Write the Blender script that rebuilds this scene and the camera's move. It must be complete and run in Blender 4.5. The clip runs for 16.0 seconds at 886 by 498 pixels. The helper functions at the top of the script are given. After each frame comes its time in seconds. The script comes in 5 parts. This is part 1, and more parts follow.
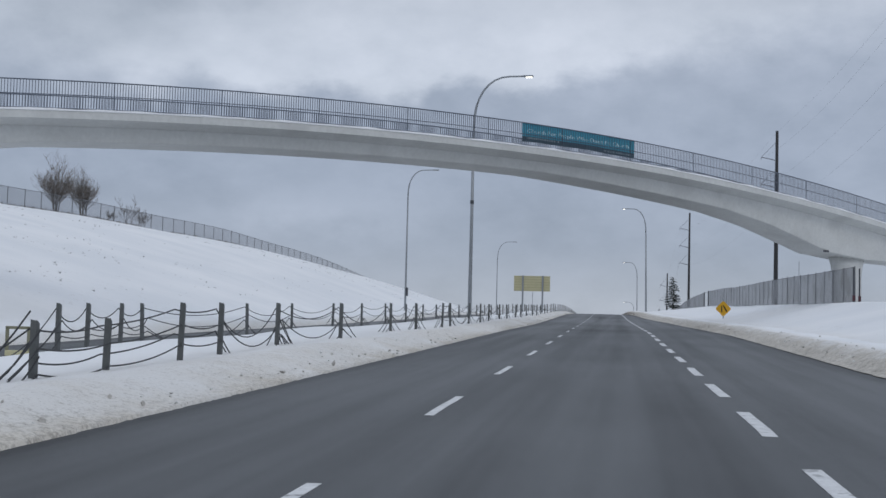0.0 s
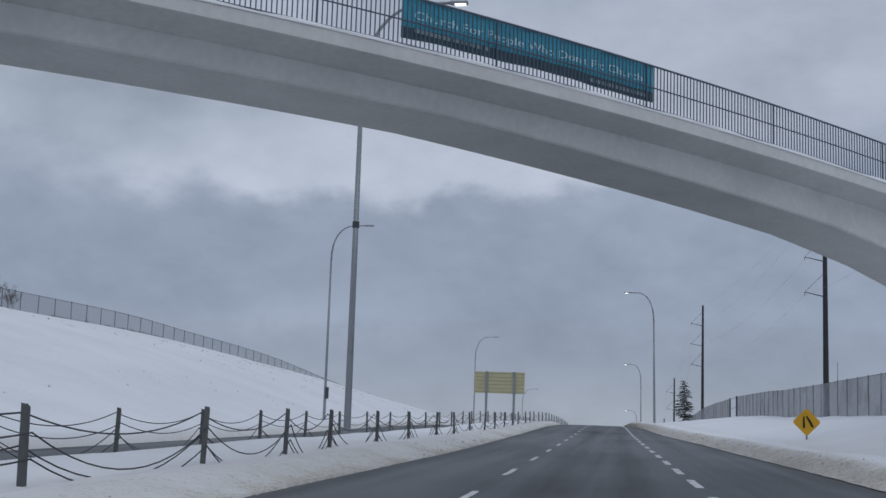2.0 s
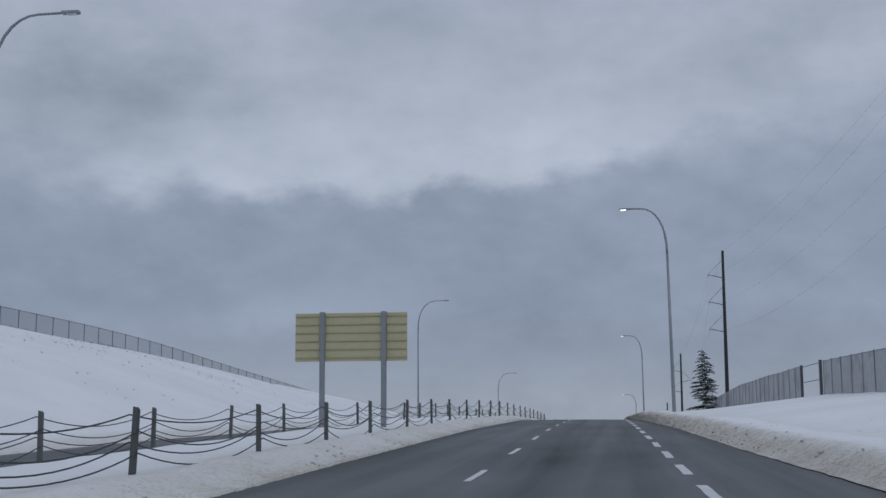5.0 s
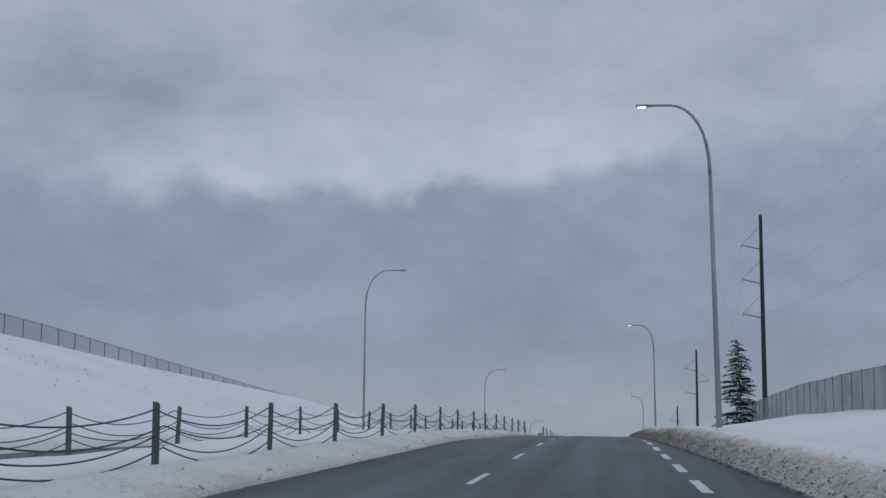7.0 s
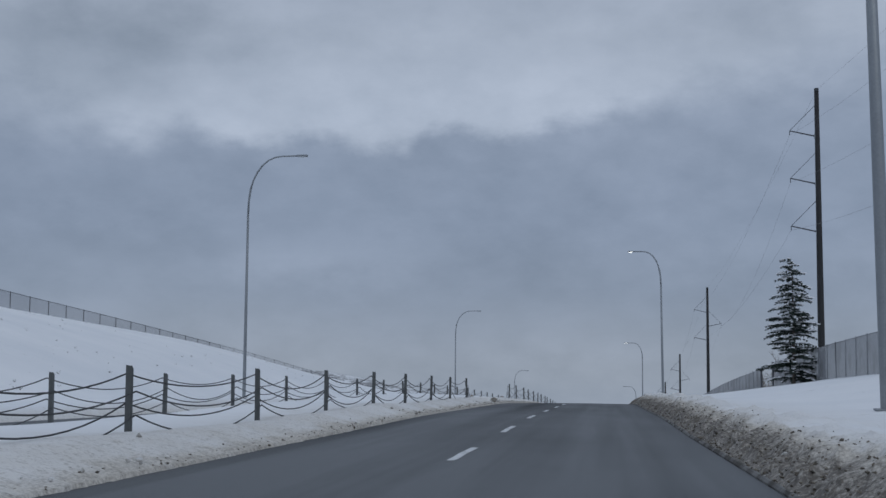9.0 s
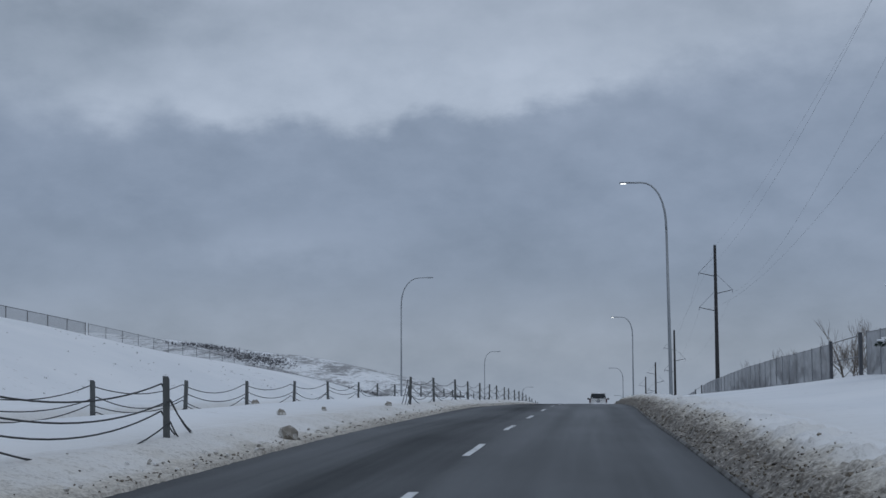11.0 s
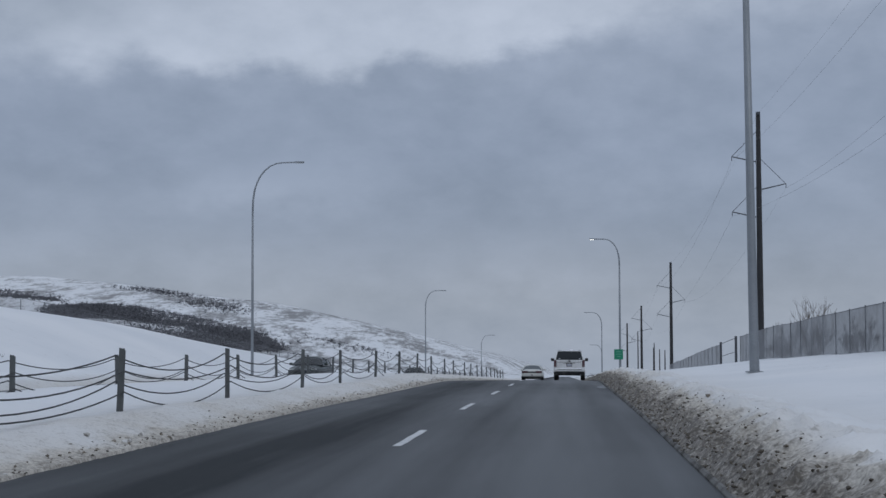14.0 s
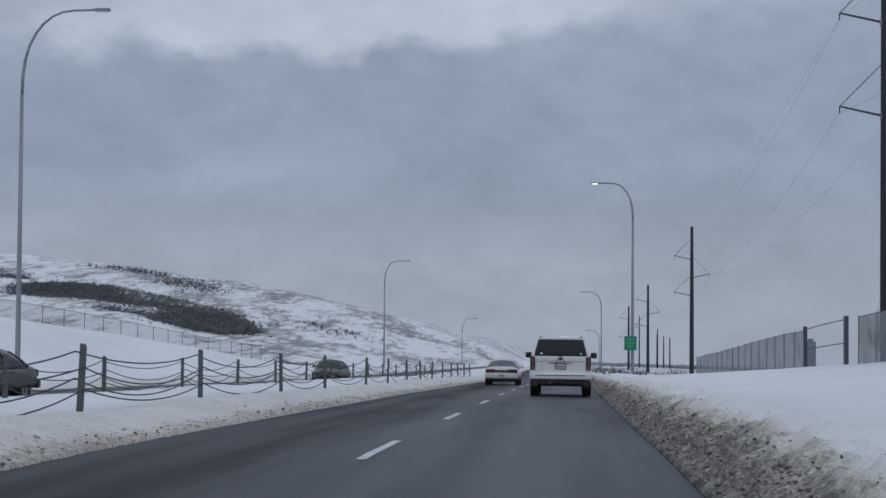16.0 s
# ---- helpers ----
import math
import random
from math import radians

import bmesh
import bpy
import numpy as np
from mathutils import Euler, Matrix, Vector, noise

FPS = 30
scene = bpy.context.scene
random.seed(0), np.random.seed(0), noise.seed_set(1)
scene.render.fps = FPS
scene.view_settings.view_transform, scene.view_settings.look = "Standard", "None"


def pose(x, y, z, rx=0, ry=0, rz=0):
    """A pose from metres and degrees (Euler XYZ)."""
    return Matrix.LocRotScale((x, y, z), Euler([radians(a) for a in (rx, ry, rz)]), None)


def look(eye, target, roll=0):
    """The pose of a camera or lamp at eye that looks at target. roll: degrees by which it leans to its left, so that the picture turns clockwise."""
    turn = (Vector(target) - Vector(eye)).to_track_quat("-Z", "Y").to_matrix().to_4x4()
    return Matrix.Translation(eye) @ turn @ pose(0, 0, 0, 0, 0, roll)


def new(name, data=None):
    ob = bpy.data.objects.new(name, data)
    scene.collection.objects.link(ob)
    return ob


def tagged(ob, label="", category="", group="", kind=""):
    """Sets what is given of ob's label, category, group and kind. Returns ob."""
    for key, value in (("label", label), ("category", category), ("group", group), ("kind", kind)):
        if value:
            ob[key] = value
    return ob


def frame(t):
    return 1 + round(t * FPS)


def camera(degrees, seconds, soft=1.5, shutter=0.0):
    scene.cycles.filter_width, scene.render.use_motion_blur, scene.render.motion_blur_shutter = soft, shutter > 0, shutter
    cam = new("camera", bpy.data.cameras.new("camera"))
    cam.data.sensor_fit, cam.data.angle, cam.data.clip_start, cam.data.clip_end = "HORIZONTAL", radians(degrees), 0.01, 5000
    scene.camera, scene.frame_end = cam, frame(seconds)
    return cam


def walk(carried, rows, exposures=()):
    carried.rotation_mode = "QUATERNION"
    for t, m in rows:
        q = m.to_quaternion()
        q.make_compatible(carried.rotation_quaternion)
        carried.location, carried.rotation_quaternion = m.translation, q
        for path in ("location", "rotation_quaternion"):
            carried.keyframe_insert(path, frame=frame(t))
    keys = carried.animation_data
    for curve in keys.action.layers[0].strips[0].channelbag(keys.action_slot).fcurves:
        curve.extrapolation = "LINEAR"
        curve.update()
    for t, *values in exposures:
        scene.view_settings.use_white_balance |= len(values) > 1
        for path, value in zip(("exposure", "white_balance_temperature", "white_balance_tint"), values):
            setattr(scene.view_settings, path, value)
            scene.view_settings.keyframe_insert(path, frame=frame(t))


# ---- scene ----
cam = camera(38.4, 16.0)
# seconds, eye x, y, z, then yaw to the left, pitch up and roll in degrees
PATH = [
    (0, 0.241, 1.384, 1.356, 7.765, 3.380, 1.441),
    (0.5, 0.240, 11.546, 1.500, 8.585, 4.537, 2.343),
    (1, 0.267, 21.670, 1.692, 8.442, 6.251, 2.780),
    (1.5, 0.264, 31.648, 1.902, 8.111, 6.485, 2.660),
    (2, 0.275, 41.523, 2.107, 7.921, 8.162, 1.920),
    (2.5, 0.256, 51.304, 2.278, 7.794, 9.344, 0.809),
    (3, 0.232, 61.022, 2.461, 7.792, 9.739, 0.200),
    (3.5, 0.200, 70.575, 2.610, 7.777, 8.668, 0.035),
    (4, 0.158, 80.233, 2.772, 7.497, 8.198, -0.171),
    (4.5, 0.126, 90.001, 2.921, 7.439, 7.827, -0.321),
    (7, -0.173, 136.758, 3.854, 7.633, 7.800, 0.492),
    (7.5, -0.206, 146.267, 4.081, 7.767, 7.931, 0.629),
    (8, -0.272, 155.853, 4.240, 7.716, 7.568, 0.309),
    (8.5, -0.355, 165.487, 4.399, 7.514, 6.060, 0.514),
    (11, -0.633, 215.485, 4.425, 6.508, 4.682, -0.256),
    (11.5, -0.568, 225.499, 4.292, 6.403, 3.859, -0.166),
    (12, -0.483, 235.489, 4.188, 6.262, 3.369, 0.274),
    (12.5, -0.379, 245.508, 4.003, 6.043, 3.011, -0.197),
    (13, -0.265, 255.579, 3.768, 5.845, 2.798, -0.133),
    (13.5, -0.148, 265.727, 3.507, 5.587, 2.484, -0.145),
    (14, -0.048, 275.929, 3.216, 5.393, 2.289, -0.184),
    (14.5, 0.016, 286.066, 2.865, 5.123, 1.650, 0.272),
    (15, 0.067, 296.178, 2.506, 4.807, 1.282, 0.100),
    (15.5, 0.126, 306.319, 2.097, 4.484, 1.115, 0.176),
    (16, 0.196, 316.479, 1.645, 5.158, 1.605, 0.423),
]


def heading(yaw, pitch):
    y, p = radians(yaw), radians(pitch)
    return Vector((-math.sin(y) * math.cos(p), math.cos(y) * math.cos(p), math.sin(p)))


walk(cam, [(t, look((x, y, z), Vector((x, y, z)) + heading(a, b), c)) for t, x, y, z, a, b, c in PATH],
     [(0, .32, 6800, 8), (1, .08, 6600, 8), (1.5, .04, 6560, 8.5), (2.5, .05, 6580, 8.5), (3.5, -.06, 6510, 8.5), (7, -.11, 6450, 8.5), (8.5, -.15, 6340, 7.5), (11, -.15, 6300, 6), (13, -.06, 6400, 7.5), (16, .02, 6500, 8)])

# ---------------------------------------------------------------- light
w = bpy.data.worlds.new("overcast_sky")
scene.world = w
w.use_nodes = True
SUN_EL, SUN_AZ = 38.0, 150.0


def build_sky():
    nt = w.node_tree
    N, L = nt.nodes, nt.links
    bg = N["Background"]

    def math_node(op, a, b=None, c=None):
        m = N.new("ShaderNodeMath")
        m.operation = op
        for i, v in enumerate((a, b, c)):
            if v is None:
                continue
            if isinstance(v, (int, float)):
                m.inputs[i].default_value = v
            else:
                L.new(v, m.inputs[i])
        return m.outputs[0]

    def noise_node(vec, scale, detail, rough, shift=(0, 0, 0)):
        off = N.new("ShaderNodeVectorMath")
        off.operation = "ADD"
        off.inputs[1].default_value = shift
        L.new(vec, off.inputs[0])
        n = N.new("ShaderNodeTexNoise")
        n.inputs["Scale"].default_value, n.inputs["Detail"].default_value, n.inputs["Roughness"].default_value = scale, detail, rough
        L.new(off.outputs[0], n.inputs["Vector"])
        return math_node("SUBTRACT", n.outputs[0], 0.5)

    def ramp_node(x, stops):
        r = N.new("ShaderNodeValToRGB")
        L.new(x, r.inputs[0])
        cr = r.color_ramp
        while len(cr.elements) < len(stops):
            cr.elements.new(0.5)
        for e, (p, c) in zip(cr.elements, stops):
            e.position, e.color = p, c
        return r.outputs[0]

    def cloud_colour(d, v):
        """Bluish grey where the cloud is dark, nearly neutral where it is thin and over the horizon."""
        k = min((v - .29) / .2, 1)
        low = max(0, 1 - abs(d) / 4.5)
        return (v * (.79 + .07 * k + .03 * low), v * .96, v * (1.318 - .145 * k - .085 * low), 1)

    tc = N.new("ShaderNodeTexCoord")
    sep = N.new("ShaderNodeSeparateXYZ")
    L.new(tc.outputs["Generated"], sep.inputs[0])
    el0 = math_node("MULTIPLY", math_node("ARCSINE", sep.outputs[2]), 57.2958)
    az0 = math_node("MULTIPLY", math_node("ARCTAN2", sep.outputs[0], sep.outputs[1]), 57.2958)
    comb = N.new("ShaderNodeCombineXYZ")
    L.new(math_node("MULTIPLY", az0, 0.16), comb.inputs[0])
    L.new(math_node("MULTIPLY", el0, 0.27), comb.inputs[1])
    P = comb.outputs[0]
    big = noise_node(P, .55, 3, .5)
    fine = noise_node(P, 2.6, 6, .58, (3.1, 7.7, 1.3))
    side = noise_node(P, .9, 5, .55, (9.4, 2.2, 5.5))
    az = math_node("MULTIPLY_ADD", side, 5.0, az0)
    el = math_node("MULTIPLY_ADD", fine, 1.5, math_node("MULTIPLY_ADD", big, 1.2, el0))
    # heaped top of the low cloud bank: height over the horizon by bearing
    top = [(-40, 11.5), (-27, 11.0), (-24, 10.5), (-22, 10.1), (-20.6, 9.9), (-19.2, 10.5), (-17.8, 10.25), (-15.2, 9.95), (-13.6, 10.5), (-12.2, 10.3),
           (-11.3, 9.85), (-9.0, 9.8), (-8.2, 10.5), (-6.8, 10.95), (-5.4, 10.45), (-4.3, 10.4), (-3.0, 10.95), (-1, 11.3), (2, 11.8), (5, 12.3), (9, 13.0), (14, 13.6), (30, 13.0)]
    edge = math_node("MULTIPLY", ramp_node(math_node("DIVIDE", math_node("ADD", math_node("MULTIPLY_ADD", side, 1.2, az0), 40.0), 80.0), [((p + 40) / 80, (h / 20, h / 20, h / 20, 1)) for p, h in top]), 20.0)
    over = math_node("SUBTRACT", math_node("MULTIPLY_ADD", fine, 1.7, el0), edge)
    sm = N.new("ShaderNodeMapRange")
    sm.interpolation_type = "SMOOTHSTEP"
    sm.inputs["From Min"].default_value, sm.inputs["From Max"].default_value = -.5, .7
    # crisp in the middle, drawn out to both sides
    soft = math_node("ADD", math_node("MULTIPLY", math_node("MAXIMUM", math_node("SUBTRACT", math_node("ABSOLUTE", math_node("ADD", az0, 9.0)), 8.0), 0.0), .28), 1.0)
    L.new(math_node("DIVIDE", over, soft), sm.inputs[0])
    height_in = math_node("DIVIDE", math_node("ADD", el, 10.0), 100.0)
    low = ramp_node(height_in, [((d + 10) / 100, cloud_colour(d, v)) for d, v in ((-10, .385), (0, .385), (1.6, .37), (3.5, .35), (6.5, .34), (8.5, .345), (11, .37), (15, .40), (22, .44), (40, .52), (90, .60))])
    high = ramp_node(height_in, [((d + 10) / 100, cloud_colour(d, v)) for d, v in ((-10, .5), (9.5, .54), (11, .55), (13.2, .53), (15, .50), (17, .475), (20, .455), (28, .47), (50, .58), (90, .66))])
    cloud = N.new("ShaderNodeMix")
    cloud.data_type = "RGBA"
    L.new(sm.outputs[0], cloud.inputs["Factor"])
    L.new(low, cloud.inputs["A"])
    L.new(high, cloud.inputs["B"])
    # thicker and thinner places in the cloud: bearing, height, half-widths, share
    patch = math_node("MULTIPLY_ADD", fine, .30, math_node("MULTIPLY_ADD", big, .20, math_node("MULTIPLY_ADD", side, .30, 1.0)))
    for a0, e0, ra, re, amount in ((-23.8, 14.2, 6.3, 2.8, -.26), (-8.5, 18.0, 5.5, 1.5, -.13), (7, 15.0, 3.0, 1.4, -.10), (-4, 12.6, 6.0, 1.5, .05), (-26, 11, 4, 2.0, -.08),
                                   (-13.5, 5.2, 4.0, .9, .11), (-4, 4.6, 6.5, 1.7, -.06), (-22, 5.6, 5.5, 1.0, -.07), (-1, 1.2, 5, 1.0, .06), (-16, 2.0, 8, 1.2, .03), (9, 7.5, 4, 2.5, .05)):
        u = math_node("DIVIDE", math_node("SUBTRACT", az, a0), ra)
        v = math_node("DIVIDE", math_node("SUBTRACT", el, e0), re)
        q = math_node("MULTIPLY_ADD", u, u, math_node("MULTIPLY", v, v))
        patch = math_node("MULTIPLY_ADD", math_node("EXPONENT", math_node("MULTIPLY", q, -1.0)), amount, patch)
    mul = N.new("ShaderNodeVectorMath")
    mul.operation = "MULTIPLY"
    L.new(cloud.outputs["Result"], mul.inputs[0])
    tint = N.new("ShaderNodeCombineXYZ")
    for i, p in enumerate((1.10, 1.0, .92)):
        L.new(math_node("POWER", patch, p), tint.inputs[i])
    L.new(tint.outputs[0], mul.inputs[1])
    sky = N.new("ShaderNodeTexSky")
    sky.sky_type = "NISHITA"
    sky.sun_disc = False
    sky.sun_elevation, sky.sun_rotation = radians(SUN_EL), radians(SUN_AZ)
    clear = N.new("ShaderNodeVectorMath")
    clear.operation = "SCALE"
    clear.inputs["Scale"].default_value = 0.05
    L.new(sky.outputs[0], clear.inputs[0])
    mix = N.new("ShaderNodeMix")
    mix.data_type = "RGBA"
    mix.inputs["Factor"].default_value = 0.95
    L.new(clear.outputs[0], mix.inputs["A"])
    L.new(mul.outputs[0], mix.inputs["B"])
    L.new(mix.outputs["Result"], bg.inputs[0])
    bg.inputs[1].default_value = 1.0


build_sky()
sun = new("sun", bpy.data.lights.new("sun", "SUN"))
sun.data.energy, sun.data.angle, sun.data.color = 0.3, radians(30), (1.0, 0.97, 0.93)
sun.matrix_world = look((0, 0, 50), Vector((0, 0, 50)) - 10 * Vector((math.sin(radians(SUN_AZ)) * math.cos(radians(SUN_EL)), math.cos(radians(SUN_AZ)) * math.cos(radians(SUN_EL)), math.sin(radians(SUN_EL)))))


# ---------------------------------------------------------------- materials
def mat(name, color, rough=0.6, metal=0.0, var=0.15, scale=3.0, bump=0.0, bump_scale=30.0, coat=0.0, second=None, second_at=(0.5, 0.6), second_scale=1.0, per_object=0.0, emit=0.0, alpha=1.0):
    """Plain surface with variation at two scales, fine relief and, where second is given, patches of another colour."""
    m = bpy.data.materials.new(name)
    m.use_nodes = True
    N, L = m.node_tree.nodes, m.node_tree.links
    b = N["Principled BSDF"]
    b.inputs["Roughness"].default_value, b.inputs["Metallic"].default_value = rough, metal
    b.inputs["Coat Weight"].default_value = coat
    tc = N.new("ShaderNodeTexCoord")
    n1, n2 = N.new("ShaderNodeTexNoise"), N.new("ShaderNodeTexNoise")
    for n, s in ((n1, scale), (n2, scale * 9)):
        n.inputs["Scale"].default_value, n.inputs["Detail"].default_value = s, 5
        L.new(tc.outputs["Object"], n.inputs["Vector"])
    add = N.new("ShaderNodeMath")
    add.operation = "ADD"
    L.new(n1.outputs[0], add.inputs[0])
    L.new(n2.outputs[0], add.inputs[1])
    last = add.outputs[0]
    if per_object:
        info = N.new("ShaderNodeObjectInfo")
        ma = N.new("ShaderNodeMath")
        ma.operation = "MULTIPLY_ADD"
        ma.inputs[1].default_value = per_object
        L.new(info.outputs["Random"], ma.inputs[0])
        L.new(last, ma.inputs[2])
        last = ma.outputs[0]
    rg = N.new("ShaderNodeMapRange")
    rg.inputs["From Min"].default_value, rg.inputs["From Max"].default_value = 0.6, 1.4 + per_object
    rg.inputs["To Min"].default_value, rg.inputs["To Max"].default_value = 1 - var, 1 + var
    L.new(last, rg.inputs[0])
    sc = N.new("ShaderNodeVectorMath")
    sc.operation = "SCALE"
    sc.inputs[0].default_value = color
    L.new(rg.outputs[0], sc.inputs["Scale"])
    col = sc.outputs[0]
    if second:
        n3 = N.new("ShaderNodeTexNoise")
        n3.inputs["Scale"].default_value, n3.inputs["Detail"].default_value = second_scale, 6
        L.new(tc.outputs["Object"], n3.inputs["Vector"])
        r3 = N.new("ShaderNodeMapRange")
        r3.inputs["From Min"].default_value, r3.inputs["From Max"].default_value = second_at
        L.new(n3.outputs[0], r3.inputs[0])
        mx = N.new("ShaderNodeMix")
        mx.data_type = "RGBA"
        mx.inputs["B"].default_value = (*second, 1)
        L.new(r3.outputs[0], mx.inputs["Factor"])
        L.new(col, mx.inputs["A"])
        col = mx.outputs["Result"]
    L.new(col, b.inputs["Base Color"])
    if bump:
        nb = N.new("ShaderNodeTexNoise")
        nb.inputs["Scale"].default_value, nb.inputs["Detail"].default_value = bump_scale, 6
        L.new(tc.outputs["Object"], nb.inputs["Vector"])
        bp = N.new("ShaderNodeBump")
        bp.inputs["Strength"].default_value, bp.inputs["Distance"].default_value = 1.0, bump
        L.new(nb.outputs[0], bp.inputs["Height"])
        L.new(bp.outputs[0], b.inputs["Normal"])
    if emit:
        b.inputs["Emission Color"].default_value = (1.0, 0.97, 0.9, 1)
        b.inputs["Emission Strength"].default_value = emit
    if alpha < 1:
        b.inputs["Alpha"].default_value = alpha
    return m


def ground_material():
    """Snow; grit from the road beside the carriageways, dry grass and scrub that shows through it on the far hillside,
    and haze grey on the far right.
    """
    m = bpy.data.materials.new("snow_ground")
    m.use_nodes = True
    N, L = m.node_tree.nodes, m.node_tree.links
    b = N["Principled BSDF"]
    b.inputs["Roughness"].default_value = 0.75
    b.inputs["Subsurface Weight"].default_value = 0.0
    tc = N.new("ShaderNodeTexCoord")

    def noise_node(scale, detail, vec, rough=0.55):
        n = N.new("ShaderNodeTexNoise")
        n.inputs["Scale"].default_value, n.inputs["Detail"].default_value, n.inputs["Roughness"].default_value = scale, detail, rough
        L.new(vec, n.inputs["Vector"])
        return n.outputs[0]

    def rng(x, a, c, lo=0.0, hi=1.0):
        r = N.new("ShaderNodeMapRange")
        for k, v in zip(("From Min", "From Max", "To Min", "To Max"), (a, c, lo, hi)):
            r.inputs[k].default_value = v
        L.new(x, r.inputs[0])
        return r.outputs[0]

    def op(kind, a, c):
        k = N.new("ShaderNodeMath")
        k.operation = kind
        for i, v in enumerate((a, c)):
            if isinstance(v, (int, float)):
                k.inputs[i].default_value = v
            else:
                L.new(v, k.inputs[i])
        return k.outputs[0]

    def mixed(f, a, c):
        k = N.new("ShaderNodeMix")
        k.data_type = "RGBA"
        L.new(f, k.inputs["Factor"])
        for s, v in (("A", a), ("B", c)):
            if isinstance(v, tuple):
                k.inputs[s].default_value = (*v, 1)
            else:
                L.new(v, k.inputs[s])
        return k.outputs["Result"]

    P = tc.outputs["Object"]
    grit = N.new("ShaderNodeAttribute")
    grit.attribute_name = "grit"
    scrub_haze = N.new("ShaderNodeAttribute")
    scrub_haze.attribute_name = "scrub_haze"
    snow = mixed(rng(noise_node(0.12, 4, P), .35, .65), (.74, .76, .785), (.82, .83, .845))
    # weeds that poke through the snow
    weeds = op("MULTIPLY", rng(noise_node(2.2, 5, P, .75), .60, .70), rng(noise_node(0.10, 4, P, .6), .46, .60))
    snow = mixed(op("MULTIPLY", weeds, .55), snow, (.30, .27, .23))
    # brown stain that spreads from the road, and the grit itself in lumps
    g1 = noise_node(7.0, 5, P, .7)
    g2 = noise_node(24.0, 4, P, .7)
    stain = op("MULTIPLY", grit.outputs["Fac"], op("ADD", .28, op("MULTIPLY", noise_node(1.1, 5, P, .6), 1.1)))
    snow = mixed(op("MINIMUM", stain, .92), snow, mixed(rng(g2, .3, .7), (.615, .575, .505), (.47, .435, .38)))
    lumps = op("ADD", op("MULTIPLY", op("SUBTRACT", g1, .5), 2.2), op("MULTIPLY", op("SUBTRACT", g2, .5), 2.2))
    gf = op("MULTIPLY", op("MINIMUM", op("MULTIPLY", grit.outputs["Fac"], 1.6), 1.0), rng(op("ADD", op("MULTIPLY", grit.outputs["Fac"], .55), lumps), .38, 1.45, 0, .95))
    wet_dirt = mixed(rng(noise_node(13.0, 6, P, .75), .36, .66), (.135, .115, .092), (.045, .039, .033))
    dry_dirt = mixed(rng(noise_node(13.0, 6, P, .75), .36, .66), (.26, .225, .18), (.085, .074, .06))
    gcol = mixed(rng(op("ADD", grit.outputs["Fac"], op("MULTIPLY", op("SUBTRACT", g1, .5), 1.2)), .9, 1.9), dry_dirt, wet_dirt)
    col = mixed(gf, snow, gcol)
    # dry grass on the far slope, drawn out along the contour; the same mix paints haze on the far right
    mp = N.new("ShaderNodeMapping")
    mp.inputs["Scale"].default_value = (0.026, 0.0085, 0.02)
    L.new(P, mp.inputs["Vector"])
    s1 = noise_node(1.0, 8, mp.outputs[0], .68)
    mq = N.new("ShaderNodeMapping")
    mq.inputs["Scale"].default_value = (.20, .055, .1)
    L.new(P, mq.inputs["Vector"])
    s2 = noise_node(1.0, 8, mq.outputs[0], .8)
    sf = op("MULTIPLY", scrub_haze.outputs["Fac"], rng(op("ADD", op("MULTIPLY", s1, .62), op("MULTIPLY", s2, .58)), .578, .665, 0, .8))
    col = mixed(sf, col, mixed(s2, (.07, .068, .072), (.19, .18, .172)))
    L.new(col, b.inputs["Base Color"])
    bp = N.new("ShaderNodeBump")
    bp.inputs["Distance"].default_value = 0.03
    bp.inputs["Strength"].default_value = 0.6
    L.new(op("ADD", op("MULTIPLY", noise_node(.9, 7, P, .68), 2.2), op("MULTIPLY", noise_node(14, 4, P), .3)), bp.inputs["Height"])
    L.new(bp.outputs[0], b.inputs["Normal"])
    return m


